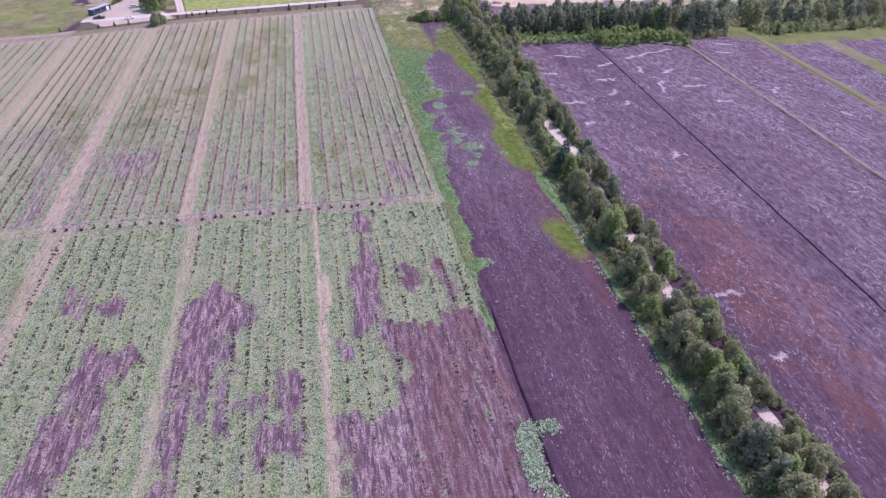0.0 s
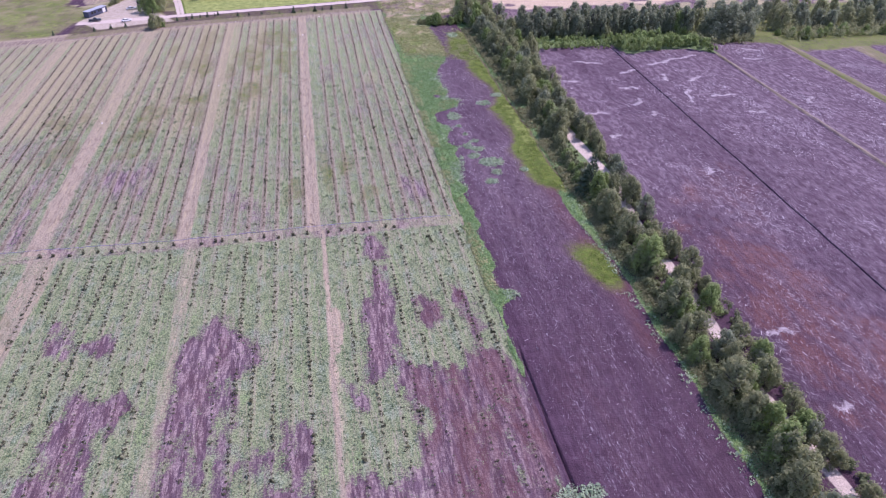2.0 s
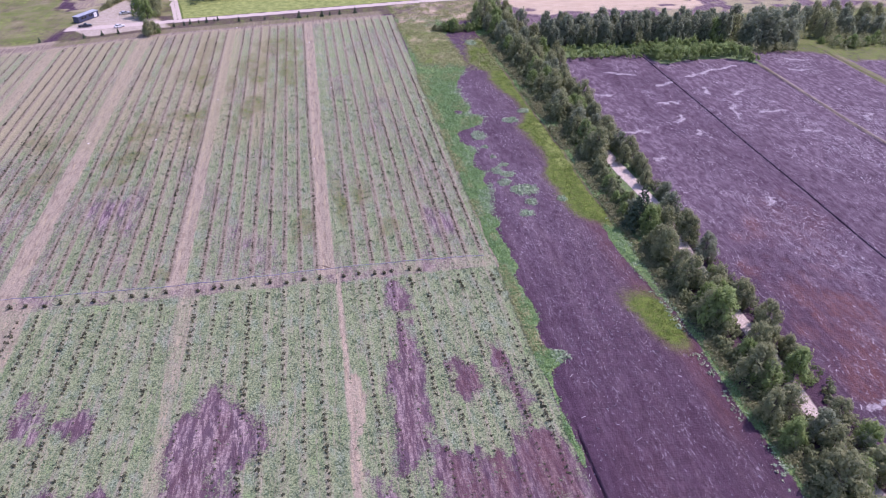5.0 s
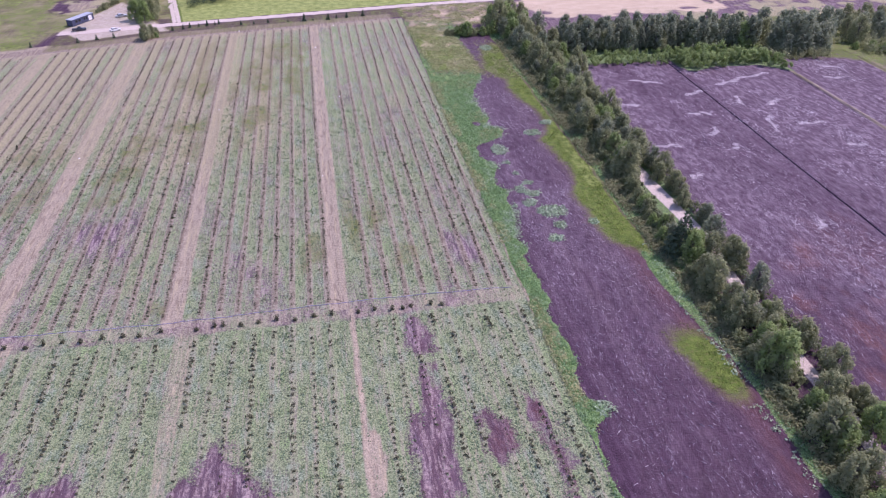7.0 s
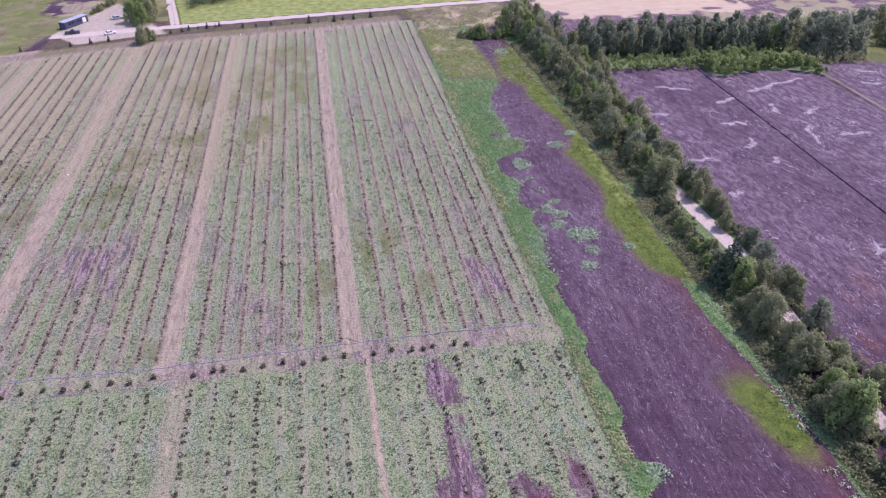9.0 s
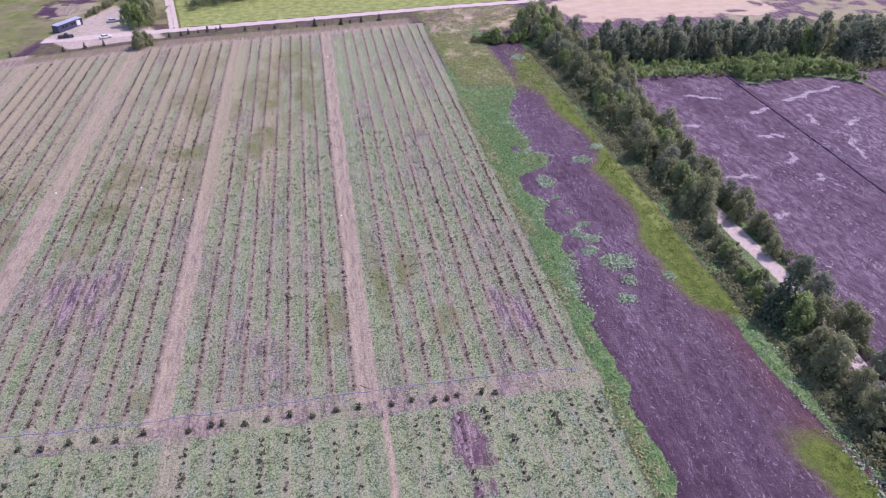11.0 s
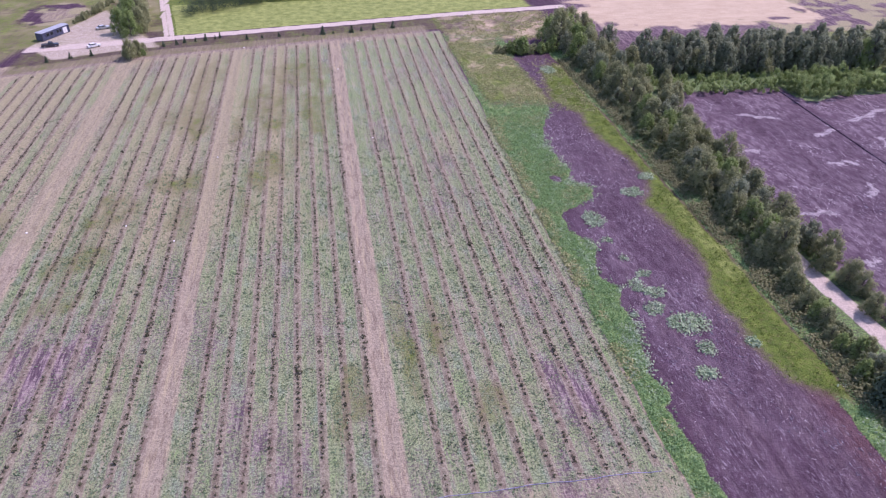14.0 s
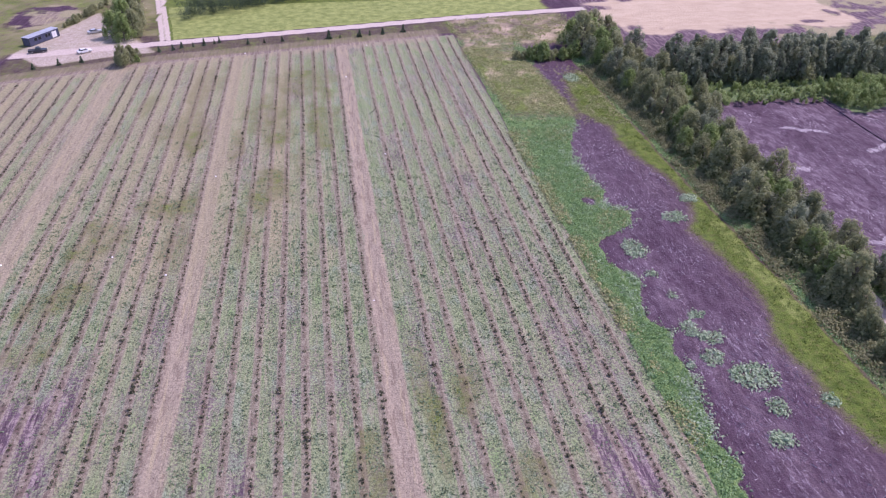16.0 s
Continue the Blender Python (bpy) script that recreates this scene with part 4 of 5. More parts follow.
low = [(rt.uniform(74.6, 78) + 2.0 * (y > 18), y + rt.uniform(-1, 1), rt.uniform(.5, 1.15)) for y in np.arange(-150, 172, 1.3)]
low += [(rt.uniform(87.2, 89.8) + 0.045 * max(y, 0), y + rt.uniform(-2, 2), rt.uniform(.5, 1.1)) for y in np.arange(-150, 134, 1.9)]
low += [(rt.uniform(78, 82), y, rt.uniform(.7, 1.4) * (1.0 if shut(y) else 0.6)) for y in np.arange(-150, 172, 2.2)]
# the undergrowth's dark leaf colour deepens the shade beneath the hedge trees
thicket("hedge_undergrowth", "dense dark undergrowth along the hedge bottom", low, LEAF_SHADED, rt, 175, 3.0, 2.0, 0.34)

# the wood behind the peat fields, and the willows farther east
wood = [(x + rt.uniform(-1.5, 1.5), y + rt.uniform(-1.2, 1.2) - 0.05 * (x - 120), rt.uniform(.82, 1.12)) for x in np.arange(98, 182, 3.0) for y in (149.5, 153, 158.5)]
plant(SPIRE, wood[::2] + wood[1::4], rt, "wood behind the peat field")
plant(WILLOW + BROAD[2:], [(x, y, 1.12 * k) for x, y, k in wood[3::4]], rt, "wood behind the peat field")
plant(WILLOW, [(x, 166 + rt.uniform(-2, 2), rt.uniform(.9, 1.2)) for x in np.arange(100, 182, 7)], rt, "wood behind the peat field")
thicket("wood_edge_bushes", "low yellow-green bushes at the wood edge",
        [(x + rt.uniform(-1, 1), y + rt.uniform(-1.5, 1.5), rt.uniform(.4, 1.05)) for x in np.arange(97, 134, 2.8) for y in (133, 136.5, 140, 144)], LEAF_LIGHT, rt, 360, 3.8, 1.9, 0.27)
thicket("young_willows", "light green young willow thicket beside the peat",
        [(x + rt.uniform(-1, 1), y + rt.uniform(-1.5, 1.5), rt.uniform(.8, 1.45) * (1.0 - 0.35 * ramp(x, 172, 180))) for x in np.arange(136, 181, 2.5) for y in (115.5, 118.5, 121.5, 124.5, 127.5, 130.5, 134, 138, 141)
         if willow_front(x) + 1.0 < y < 133 + 8 * (x < 168)], LEAF_LIGHT, rt, 560, 5.6, 1.9, 0.30)
plant(WILLOW + BROAD[:2], [(x + rt.uniform(-2, 2), y + rt.uniform(-2, 2), rt.uniform(.85, 1.25)) for x in np.arange(187, 330, 8.5) for y in (137, 145, 154, 165) if (y > 140 or x < 208) and
                           not (x > 208 and y < 146 and x < 222)], rt, "willow thicket")
plant(WILLOW, [(190 + 3.6 * k + rt.uniform(-1, 1), 138 + 7 * (k % 2) + rt.uniform(-1, 1), rt.uniform(1.25, 1.6)) for k in range(6)], rt, "willow thicket")
thicket("willow_scrub", "grey-green willow scrub before the far thicket",
        [(x + rt.uniform(-1.5, 1.5), y + 0.03 * (x - 180) + rt.uniform(-1.5, 1.5), rt.uniform(.8, 1.7)) for x in np.arange(180, 330, 3.4) for y in (129.5, 133.5, 138.5, 144) if not 207 < x < 223 or y > 142],
        LEAF, rt, 170, 3.4, 2.3, 0.36)
plant(BUSH_DARK + BUSH, [(x + rt.uniform(-2, 2), 136 + rt.uniform(-4, 4), rt.uniform(.6, 1.4)) for x in np.arange(222, 306, 4)], rt, "bushes before the thicket")

# by the road and the yard
plant(BUSH_DARK + BUSH, [(x, 178 + rt.uniform(-1.5, 1.5), rt.uniform(.9, 1.3)) for x in np.arange(53, 74, 2.2)], rt, "bushes at the strip's end")
plant(BROAD, ((-78.5, 216, 1.0), (-82.0, 219.5, 1.1), (-76.0, 221.5, 1.0), (-80.5, 228, 1.2), (-79.5, 236, 1.0), (-83, 243, .95), (-82, 252, 1.1), (-76.5, 231, .7), (-86.5, 250, .9)), rt,
      "trees beside the drive")
plant(BROAD[:1], ((-73.4, 190.4, .62), (-72.4, 194.6, .62)), rt, "trees at the field's corner")
plant(BROAD[:2], ((-72.0, 196.5, .38), (-71.0, 198.0, .3), (-74.8, 192.5, .42)), rt, "trees at the field's corner")
plant(BUSH, ((-70.3, 193.5, .5),), rt, "trees at the field's corner")
plant(BUSH_DARK, [(-104 + 0.25 * (y - 226) + rt.uniform(-1, 1), y, rt.uniform(.6, 1.0)) for y in np.arange(234, 264, 2.6)], rt, "hedge behind the yard")
# the dark needle colour here paints in the shade of a wood
thicket("meadow_hedge", "dense dark hedge behind the yellow-green meadow",
        [(x, 237.5 + 0.5 * (x + 62) + y + rt.uniform(-1, 1), rt.uniform(1.7, 2.7)) for x in np.arange(-61, 12, 2.4) for y in (2.0, 6.0, 10.5)], NEEDLES, rt, 260, 3.4, 2.0, 0.32)

# young conifers along the road
SAPLING = [make_tree(171 + k, 2.3, 0.75, NEEDLES, "young dark conifer planted along the road", 260, "spire", 0.20, 0.03) for k in range(2)]
plant(SAPLING, ((-64.8, 202.3, .9), (-60.5, 203.4, .8), (-58, 205.4, 1.0), (-54.3, 206.5, .6), (-50.8, 207.2, 1.1), (-47.5, 208.4, .7), (-45.9, 209.4, .9), (-36, 206.6, .8), (-30.5, 207.2, .7),
                (-24.3, 208.2, .9), (-15.4, 208.4, .6), (-8.1, 208.8, 1.25), (-4.2, 209.3, .6), (2.7, 209.5, 1.3), (6.6, 211, .7), (11.4, 211.6, 1.1), (19.0, 213, 1.3), (-100.9, 190.6, .9),
                (-94.1, 193.4, .9), (-87.7, 195.2, .9), (-118, 187, .8)), rt, "saplings along the road")
for kinds in (BROAD, WILLOW, SPIRE, BUSH, BUSH_DARK, CONIFER, SAPLING):
    for thing in kinds:
        unlink(thing)

# the shrubs of the rows
def clump_mesh(name, xs, ys, sizes, per, leaf, rand, tall=1.0, card=0.30, zs=None):
    """Many small plants in one mesh, each a handful of leaf clumps on the ground."""
    count = len(xs)
    base = np.stack([xs, ys, height(xs, ys) if zs is None else zs], -1)
    size = np.repeat(np.asarray(sizes), per)
    off = rand.normal(size=(count * per, 3)) * 0.42
    off[:, 2] = np.abs(off[:, 2]) * 1.1 * tall + 0.06
    where = np.repeat(base, per, 0) + off * size[:, None]
    normals = off + np.array([[0, 0, 0.5]]) + rand.normal(scale=0.4, size=off.shape)
    v, f = leaf_cards(where, normals, size * card * rand.uniform(0.7, 1.4, count * per), rand, 1.3)
    return mesh_from(name, v, f, leaf)


rs = np.random.default_rng(31)
for x0 in ROWS_X:
    if x0 < -150:
        continue
    for low_y, high_y, gap in ((3.6, field_top(x0) - 3.0, 0.95), (-150.0, -4.5, 1.45)):
        if high_y < 0 and x0 < -80:
            continue
        ys = np.arange(low_y, high_y, gap) + rs.uniform(-0.25, 0.25, len(np.arange(low_y, high_y, gap)))
        vigour = patchy(np.full_like(ys, x0) * 3.1, ys, 16.0, 81)
        keep = rs.uniform(size=len(ys)) < 0.60 + 0.85 * (vigour - 0.25)
        ys = ys[keep]
        big = np.where(rs.uniform(size=len(ys)) < 0.05, 1.5, 1.0) * rs.uniform(0.28, 0.54, len(ys)) * (1 - 0.2 * ramp(ys, 60, 150)) * (0.7 + 0.5 * vigour[keep]) * rs.uniform(0.8, 1.15)
        big = big * (0.55 + 0.45 * ramp(land(np.full_like(ys, x0 + 1.2), ys)[0]["clover"], 0.2, 0.6))
        if high_y < 0:
            big = big * 1.4
        if x0 > 24:
            big = big * 1.15
        xs = x0 + rs.normal(scale=0.07, size=len(ys)) + 0.25 * np.sin(ys * 0.05 + x0)
        me = clump_mesh("shrub_row", xs, ys, big, 8, SHRUB_LEAF, rs, 0.9, 0.5)
        tagged(new("shrub_row", me), "row of small dark young shrubs on bare soil", "shrub row", "planted rows", "stuff")

# dark shrubs set along the cross path
POT = [clump_mesh("path_shrub", np.zeros(1), np.zeros(1), np.array([0.56]), 60, SHRUB_LEAF, rs, 1.9, 0.40, zs=np.zeros(1)) for _ in range(3)]
PATH_X = (-72.6, -69.4, -65.5, -62.2, -58.8, -55.3, -51.3, -47.4, -44.2, -40.2, -33.1, -29.6, -27.9, -24.4, -20.8, -17.2, -13.4, -9.6, -5.8, -0.2, 3.2, 6.9, 9.2, 11.0, 15.2, 17.5)
for k, x in enumerate(PATH_X):
    ob = new("path_shrub", POT[k % 3])
    y = -1.2 + 0.4 * math.sin(x * 0.6)
    ob.matrix_world = pose(x, y, float(height(x, y)), 0, 0, x * 77) @ Matrix.Diagonal((1, 1, 1 + 0.2 * math.sin(x), 1))
    tagged(ob, "single dark shrub set along the cross path", "shrub", "path shrubs")

# weeds, clover, rank grass
def scatter(name, label, category, area, weight, count, size, per, leaf, tall, card, seed):
    """Leafy stuff on the ground, thick where the weight is high."""
    rand = np.random.default_rng(seed)
    x0, x1, y0, y1 = area
    xs, ys = rand.uniform(x0, x1, count), rand.uniform(y0, y1, count)
    keep = rand.uniform(size=count) < weight(xs, ys)
    xs, ys = xs[keep], ys[keep]
    me = clump_mesh(name, xs, ys, rand.uniform(*size, len(xs)), per, leaf, rand, tall, card)
    tagged(new(name, me), label, category, kind="stuff")


def weed_weight(x, y):
    w, _ = land(x, y)
    return np.clip(w["weed"] * 1.3 - 0.45, 0, 1) * (1 - ramp(x, 75, 78)) * (1 - w["sand"]) * (1 - 0.85 * clump_weight(x, y))


def clump_weight(x, y):
    total = np.zeros_like(x)
    for cx, cy, rx, ry in CLUMPS:
        total = np.maximum(total, blob(x, y, cx, cy, rx, ry, 0.45, 17))
    edge = band(x - weed_edge(y), -3.5, 1.2, 0.8) * band(y, 15, 125, 5) * ramp(patchy(x, y, 5.0, 97), 0.42, 0.62)
    bank = band(x, 68.6, 73, 0.6) * band(y, -120, 14, 4) * ramp(patchy(x, y, 4.0, 98), 0.4, 0.65)
    return np.clip(total * 0.9 + 0.45 * edge + 0.15 * bank, 0, 1)


def clover_weight(x, y):
    w, _ = land(x, y)
    fine = patchy(x, y, 1.6, 91)
    return np.clip((w["clover"] - 0.34) * 1.5 + (fine - 0.5) * 1.9, 0, 1) * (1 - np.clip(w["dry"] * 1.3, 0, 1)) * (1 - 0.9 * np.clip(w["row"] * 1.8, 0, 1)) * (1 - ramp(y, 70, 165))


def edge_weight(x, y):
    return ramp(patchy(x, y, 6.0, 44), 0.35, 0.6)


def rank_weight(x, y):
    w, _ = land(x, y)
    return np.clip(w["grass"] * 0.9 + w["straw"] * 0.6 + 0.1, 0, 1) * (1 - w["sand"]) * ramp(patchy(x, y, 3.0, 95), 0.3, 0.7)


scatter("weeds", "leafy green weeds along the field edge and peat", "weeds", (33, 78, -112, 200), weed_weight, 110000, (0.35, 1.0), 9, WEED_LEAF, 0.65, 0.22, 41)
scatter("pale_weeds", "pale grey-green weed clumps on bare peat", "weeds", (33, 72, -112, 170), clump_weight, 90000, (0.45, 1.0), 5, PALE_LEAF, 0.55, 0.34, 44)
scatter("clover", "grey-green clover between the shrub rows", "clover", (-95, 36.5, -112, 165), clover_weight, 150000, (0.30, 0.62), 3, CLOVER_LEAF, 0.22, 0.40, 42)
def scrub_weight(x, y):
    return band(x + 2.0 * (patchy(x, y, 7.0, 46) - 0.5) - 0.6 * ramp(y, 10, 25), 72.0, 77.0, 0.6) * ramp(patchy(x, y * 0.6, 4.0, 47), 0.25, 0.55)


def belt_weight(x, y):
    return band(x, 37.5, 60, 1.0) * (1 - ramp(x - weed_edge(y), -1.5, 0.5)) * ramp(patchy(x, y * 0.7, 6.0, 48), 0.36, 0.68)


def tuft_weight(x, y):
    w, _ = land(x, y)
    return np.clip(w["grass"] * 1.2 - 0.2, 0, 1) * ramp(patchy(x, y, 2.5, 49), 0.3, 0.65)


scatter("bank_scrub", "olive-brown scrub along the hedge bank", "scrub", (71, 78, -120, 170), scrub_weight, 24000, (0.5, 1.2), 7, SCRUB_LEAF, 0.9, 0.26, 46)
scatter("belt_weeds", "yellowing taller weeds among the green belt", "weeds", (37, 60, 70, 190), belt_weight, 12000, (0.4, 0.9), 6, RANK_LEAF, 0.6, 0.28, 47)
scatter("grass_tufts", "short yellow-green grass tufts beside the peat", "grass", (58, 75, -45, 170), tuft_weight, 16000, (0.25, 0.6), 5, LAWN_LEAF, 0.5, 0.26, 48)
scatter("rank_grass", "yellowing rank grass at the field end", "grass", (37, 86, 126, 228), rank_weight, 34000, (0.3, 0.8), 4, RANK_LEAF, 0.5, 0.34, 43)
scatter("dry_grass", "tan dry grass between field and weeds", "grass", (36.2, 38.8, -40, 125), edge_weight, 5000, (0.4, 0.8), 5, RANK_LEAF, 0.7, 0.36, 45)

# pale wood fragments on the peat
def splinters(name, label, xs, ys, rand, thick, long_=1.0):
    """Flat three-sided splinters of wood at the given places."""
    n = len(xs)
    length, wide = (rand.gamma(2.0, 0.19, n) + 0.12) * long_, rand.uniform(0.02, 0.06, n) * thick
    a = rand.normal(1.5, 0.6, n)
    ux, uy = np.cos(a) * length / 2, np.sin(a) * length / 2
    vx, vy = -np.sin(a) * wide, np.cos(a) * wide
    z = height(xs, ys)
    tip = z + rand.uniform(0.02, 0.10, n)
    corners = [np.stack([xs - ux - vx, ys - uy - vy, z], -1), np.stack([xs + ux - vx, ys + uy - vy, z], -1), np.stack([xs + ux + vx, ys + uy + vy, z], -1),
               np.stack([xs - ux + vx, ys - uy + vy, z], -1), np.stack([xs - ux, ys - uy, tip], -1), np.stack([xs + ux, ys + uy, tip * 0.6 + z * 0.4 + 0.03], -1)]
    verts = np.stack(corners, 1).reshape(-1, 3)
    base = np.arange(n)[:, None] * 6
    sides = np.concatenate([base + [[0, 1, 5, 4]], base + [[2, 3, 4, 5]]])
    tagged(new(name, mesh_from(name, verts, sides, WOOD_CHIP)), label, "wood debris", kind="stuff")


def fragments(name, label, area, count, seed, thick, lo=0.42, hi=0.72, long_=1.0):
    rand = np.random.default_rng(seed)
    x0, x1, y0, y1 = area
    xs, ys = rand.uniform(x0, x1, count), rand.uniform(y0, y1, count)
    w, _ = land(xs, ys)
    dense = 0.6 * patchy(xs + 0.45 * ys, ys * 0.45, 6.0, seed) + 0.4 * patchy(xs, ys, 24.0, seed + 1)
    keep = (rand.uniform(size=count) < ramp(dense, lo, hi) * np.clip(0.15 + 1.1 * w["fleck"] * (0.3 + 0.7 * w["pale"]), 0, 1)) & (np.maximum.reduce([w["weed"], w["grass"], w["sand"], w["clover"]]) < 0.35)
    splinters(name, label, xs[keep], ys[keep], rand, thick, long_)


fragments("wood_fragments", "pale weathered wood fragments scattered over peat", (92, 250, -125, 128), 90000, 51, 1.0, 0.44, 0.66, 1.0)
fragments("wood_fragments", "pale wood splinters on the dark peat strip", (36, 70, -125, 170), 40000, 52, 0.55, 0.36, 0.68, 0.75)

# long heaps of bleached fibre raked up on the milled peat: from, to
HEAPS = ((111.1, 116.7, 121.9, 112.8), (141.2, 108.3, 152, 112), (150, 112, 166.0, 116.6), (126.0, 100.6, 133.2, 103.9), (119.9, 84.4, 126.6, 83.4), (118.6, 68.5, 122.9, 73.5),
         (142.8, 97.1, 141.7, 89.5), (150.7, 88.2, 156.1, 92.5), (145.2, 79.2, 141.5, 68.5), (152.2, 72.2, 160.7, 72.3), (97.4, 62.8, 104.8, 62.4), (100.1, 95.7, 104.6, 94.0),
         (122.2, 61.0, 121.0, 57.2), (193.1, 122.2, 199.9, 119.2), (187.4, 110.4, 193.2, 108.4), (98.4, 42.6, 101.7, 43.8))
HEAPS_SOUTH = ((94.6, -59.0, 100.7, -58.9), (96.3, -80.9, 99.2, -80.1), (118.9, 13, 121.5, 16), (199.8, 36.9, 202.4, 33.8), (190.1, 64.8, 185.3, 59.4), (158, 56, 163, 54.5))
for k, (xa, ya, xb, yb) in enumerate(HEAPS + HEAPS_SOUTH):
    rand = np.random.default_rng(300 + k)
    n = int(60 * math.hypot(xb - xa, yb - ya)) + 90
    u = rand.uniform(0, 1, n)
    bend = rand.uniform(-1.2, 1.2) * np.sin(u * math.pi)
    u = np.clip(u + 0.12 * np.sin(u * 19 + k), -0.1, 1.1)
    xs = xa + (xb - xa) * u + rand.standard_t(2.2, size=n).clip(-6, 6) * 0.24 + 0.5 * np.sin(u * 7 + k)
    ys = ya + (yb - ya) * u + rand.standard_t(2.2, size=n).clip(-6, 6) * 0.17 + bend + 0.5 * np.sin(u * 11 + 2 * k)
    splinters("fibre_heap", "ragged streak of bleached wood fibre on peat", xs, ys, rand, 1.3, 1.0)

# ---------------------------------------------------------------- built things
PAINT_WHITE = plain_material("white_car_paint", (0.72, 0.72, 0.74), (0.80, 0.80, 0.81), 1.0, 0.25, 0.0, 0.6)
PAINT_SILVER = plain_material("silver_car_paint", (0.52, 0.54, 0.58), (0.60, 0.62, 0.66), 1.0, 0.28, 0.5, 0.6)
PAINT_DARK = plain_material("dark_blue_car_paint", (0.02, 0.022, 0.032), (0.035, 0.036, 0.05), 1.0, 0.25, 0.0, 0.6)
GLASS = glass_material("dark_glass")
RUBBER = plain_material("black_rubber", (0.015, 0.015, 0.016), (0.03, 0.03, 0.03), 9.0, 0.85)
RIM_METAL = plain_material("wheel_metal", (0.45, 0.45, 0.47), (0.6, 0.6, 0.62), 6.0, 0.35, 0.9)
LAMP_GLASS = plain_material("lamp_glass", (0.75, 0.75, 0.78), (0.85, 0.85, 0.88), 6.0, 0.15, 0.0, 0.7)
LAMP_RED = plain_material("red_lamp_glass", (0.30, 0.02, 0.02), (0.40, 0.03, 0.03), 6.0, 0.15, 0.0, 0.7)
STEEL_BLUE = plain_material("blue_grey_cladding", (0.055, 0.065, 0.12), (0.085, 0.095, 0.16), 1.2, 0.55, 0.2)
ROOF_PALE = plain_material("pale_roof_sheet", (0.34, 0.37, 0.44), (0.46, 0.48, 0.55), 0.9, 0.5, 0.1)
TRIM_DARK = plain_material("dark_trim", (0.03, 0.032, 0.04), (0.05, 0.052, 0.06), 3.0, 0.6)
DOOR_WHITE = plain_material("white_door", (0.70, 0.70, 0.73), (0.80, 0.80, 0.82), 2.0, 0.5)
HOSE_BLUE = plain_material("blue_hose", (0.20, 0.20, 0.36), (0.30, 0.29, 0.46), 2.0, 0.45)
STEEL = plain_material("galvanised_steel", (0.20, 0.20, 0.22), (0.32, 0.32, 0.34), 5.0, 0.5, 0.6)
STONE_WHITE = plain_material("white_stone", (0.62, 0.60, 0.60), (0.8, 0.78, 0.78), 5.0, 0.8)
PLANK = plain_material("old_plank", (0.16, 0.12, 0.09), (0.28, 0.22, 0.17), 4.0, 0.85)


def profile(points, width, taper=1.0, lift=None):
    """A solid from a side outline (x, z), as wide as given; the upper corners drawn in by taper."""
    bm = bmesh.new()
    top = max(z for _, z in points)
    bottom = min(z for _, z in points)
    sides = []
    for sign in (-1, 1):
        ring = []
        for x, z in points:
            k = 1 - (1 - taper) * (z - bottom) / (top - bottom)
            ring.append(bm.verts.new((x, sign * width / 2 * k, z)))
        sides.append(ring)
    bm.faces.new(sides[0])
    bm.faces.new(list(reversed(sides[1])))
    for k in range(len(points)):
        a, b = k, (k + 1) % len(points)
        bm.faces.new((sides[0][b], sides[0][a], sides[1][a], sides[1][b]))
    bmesh.ops.recalc_face_normals(bm, faces=bm.faces)
    bmesh.ops.bevel(bm, geom=list(bm.edges), offset=0.05, segments=2, affect="EDGES", profile=0.6)
    return bm


def disc(radius, width, at, sides=18):
    bm = bmesh.new()
    m = Matrix.Translation(at) @ pose(0, 0, 0, 90, 0, 0)
    bmesh.ops.create_cone(bm, cap_ends=True, segments=sides, radius1=radius, radius2=radius, depth=width, matrix=m)
    bmesh.ops.bevel(bm, geom=[e for e in bm.edges if len(e.link_faces) == 2 and e.calc_face_angle() > 1.0], offset=radius * 0.12, segments=2, affect="EDGES")
    return bm


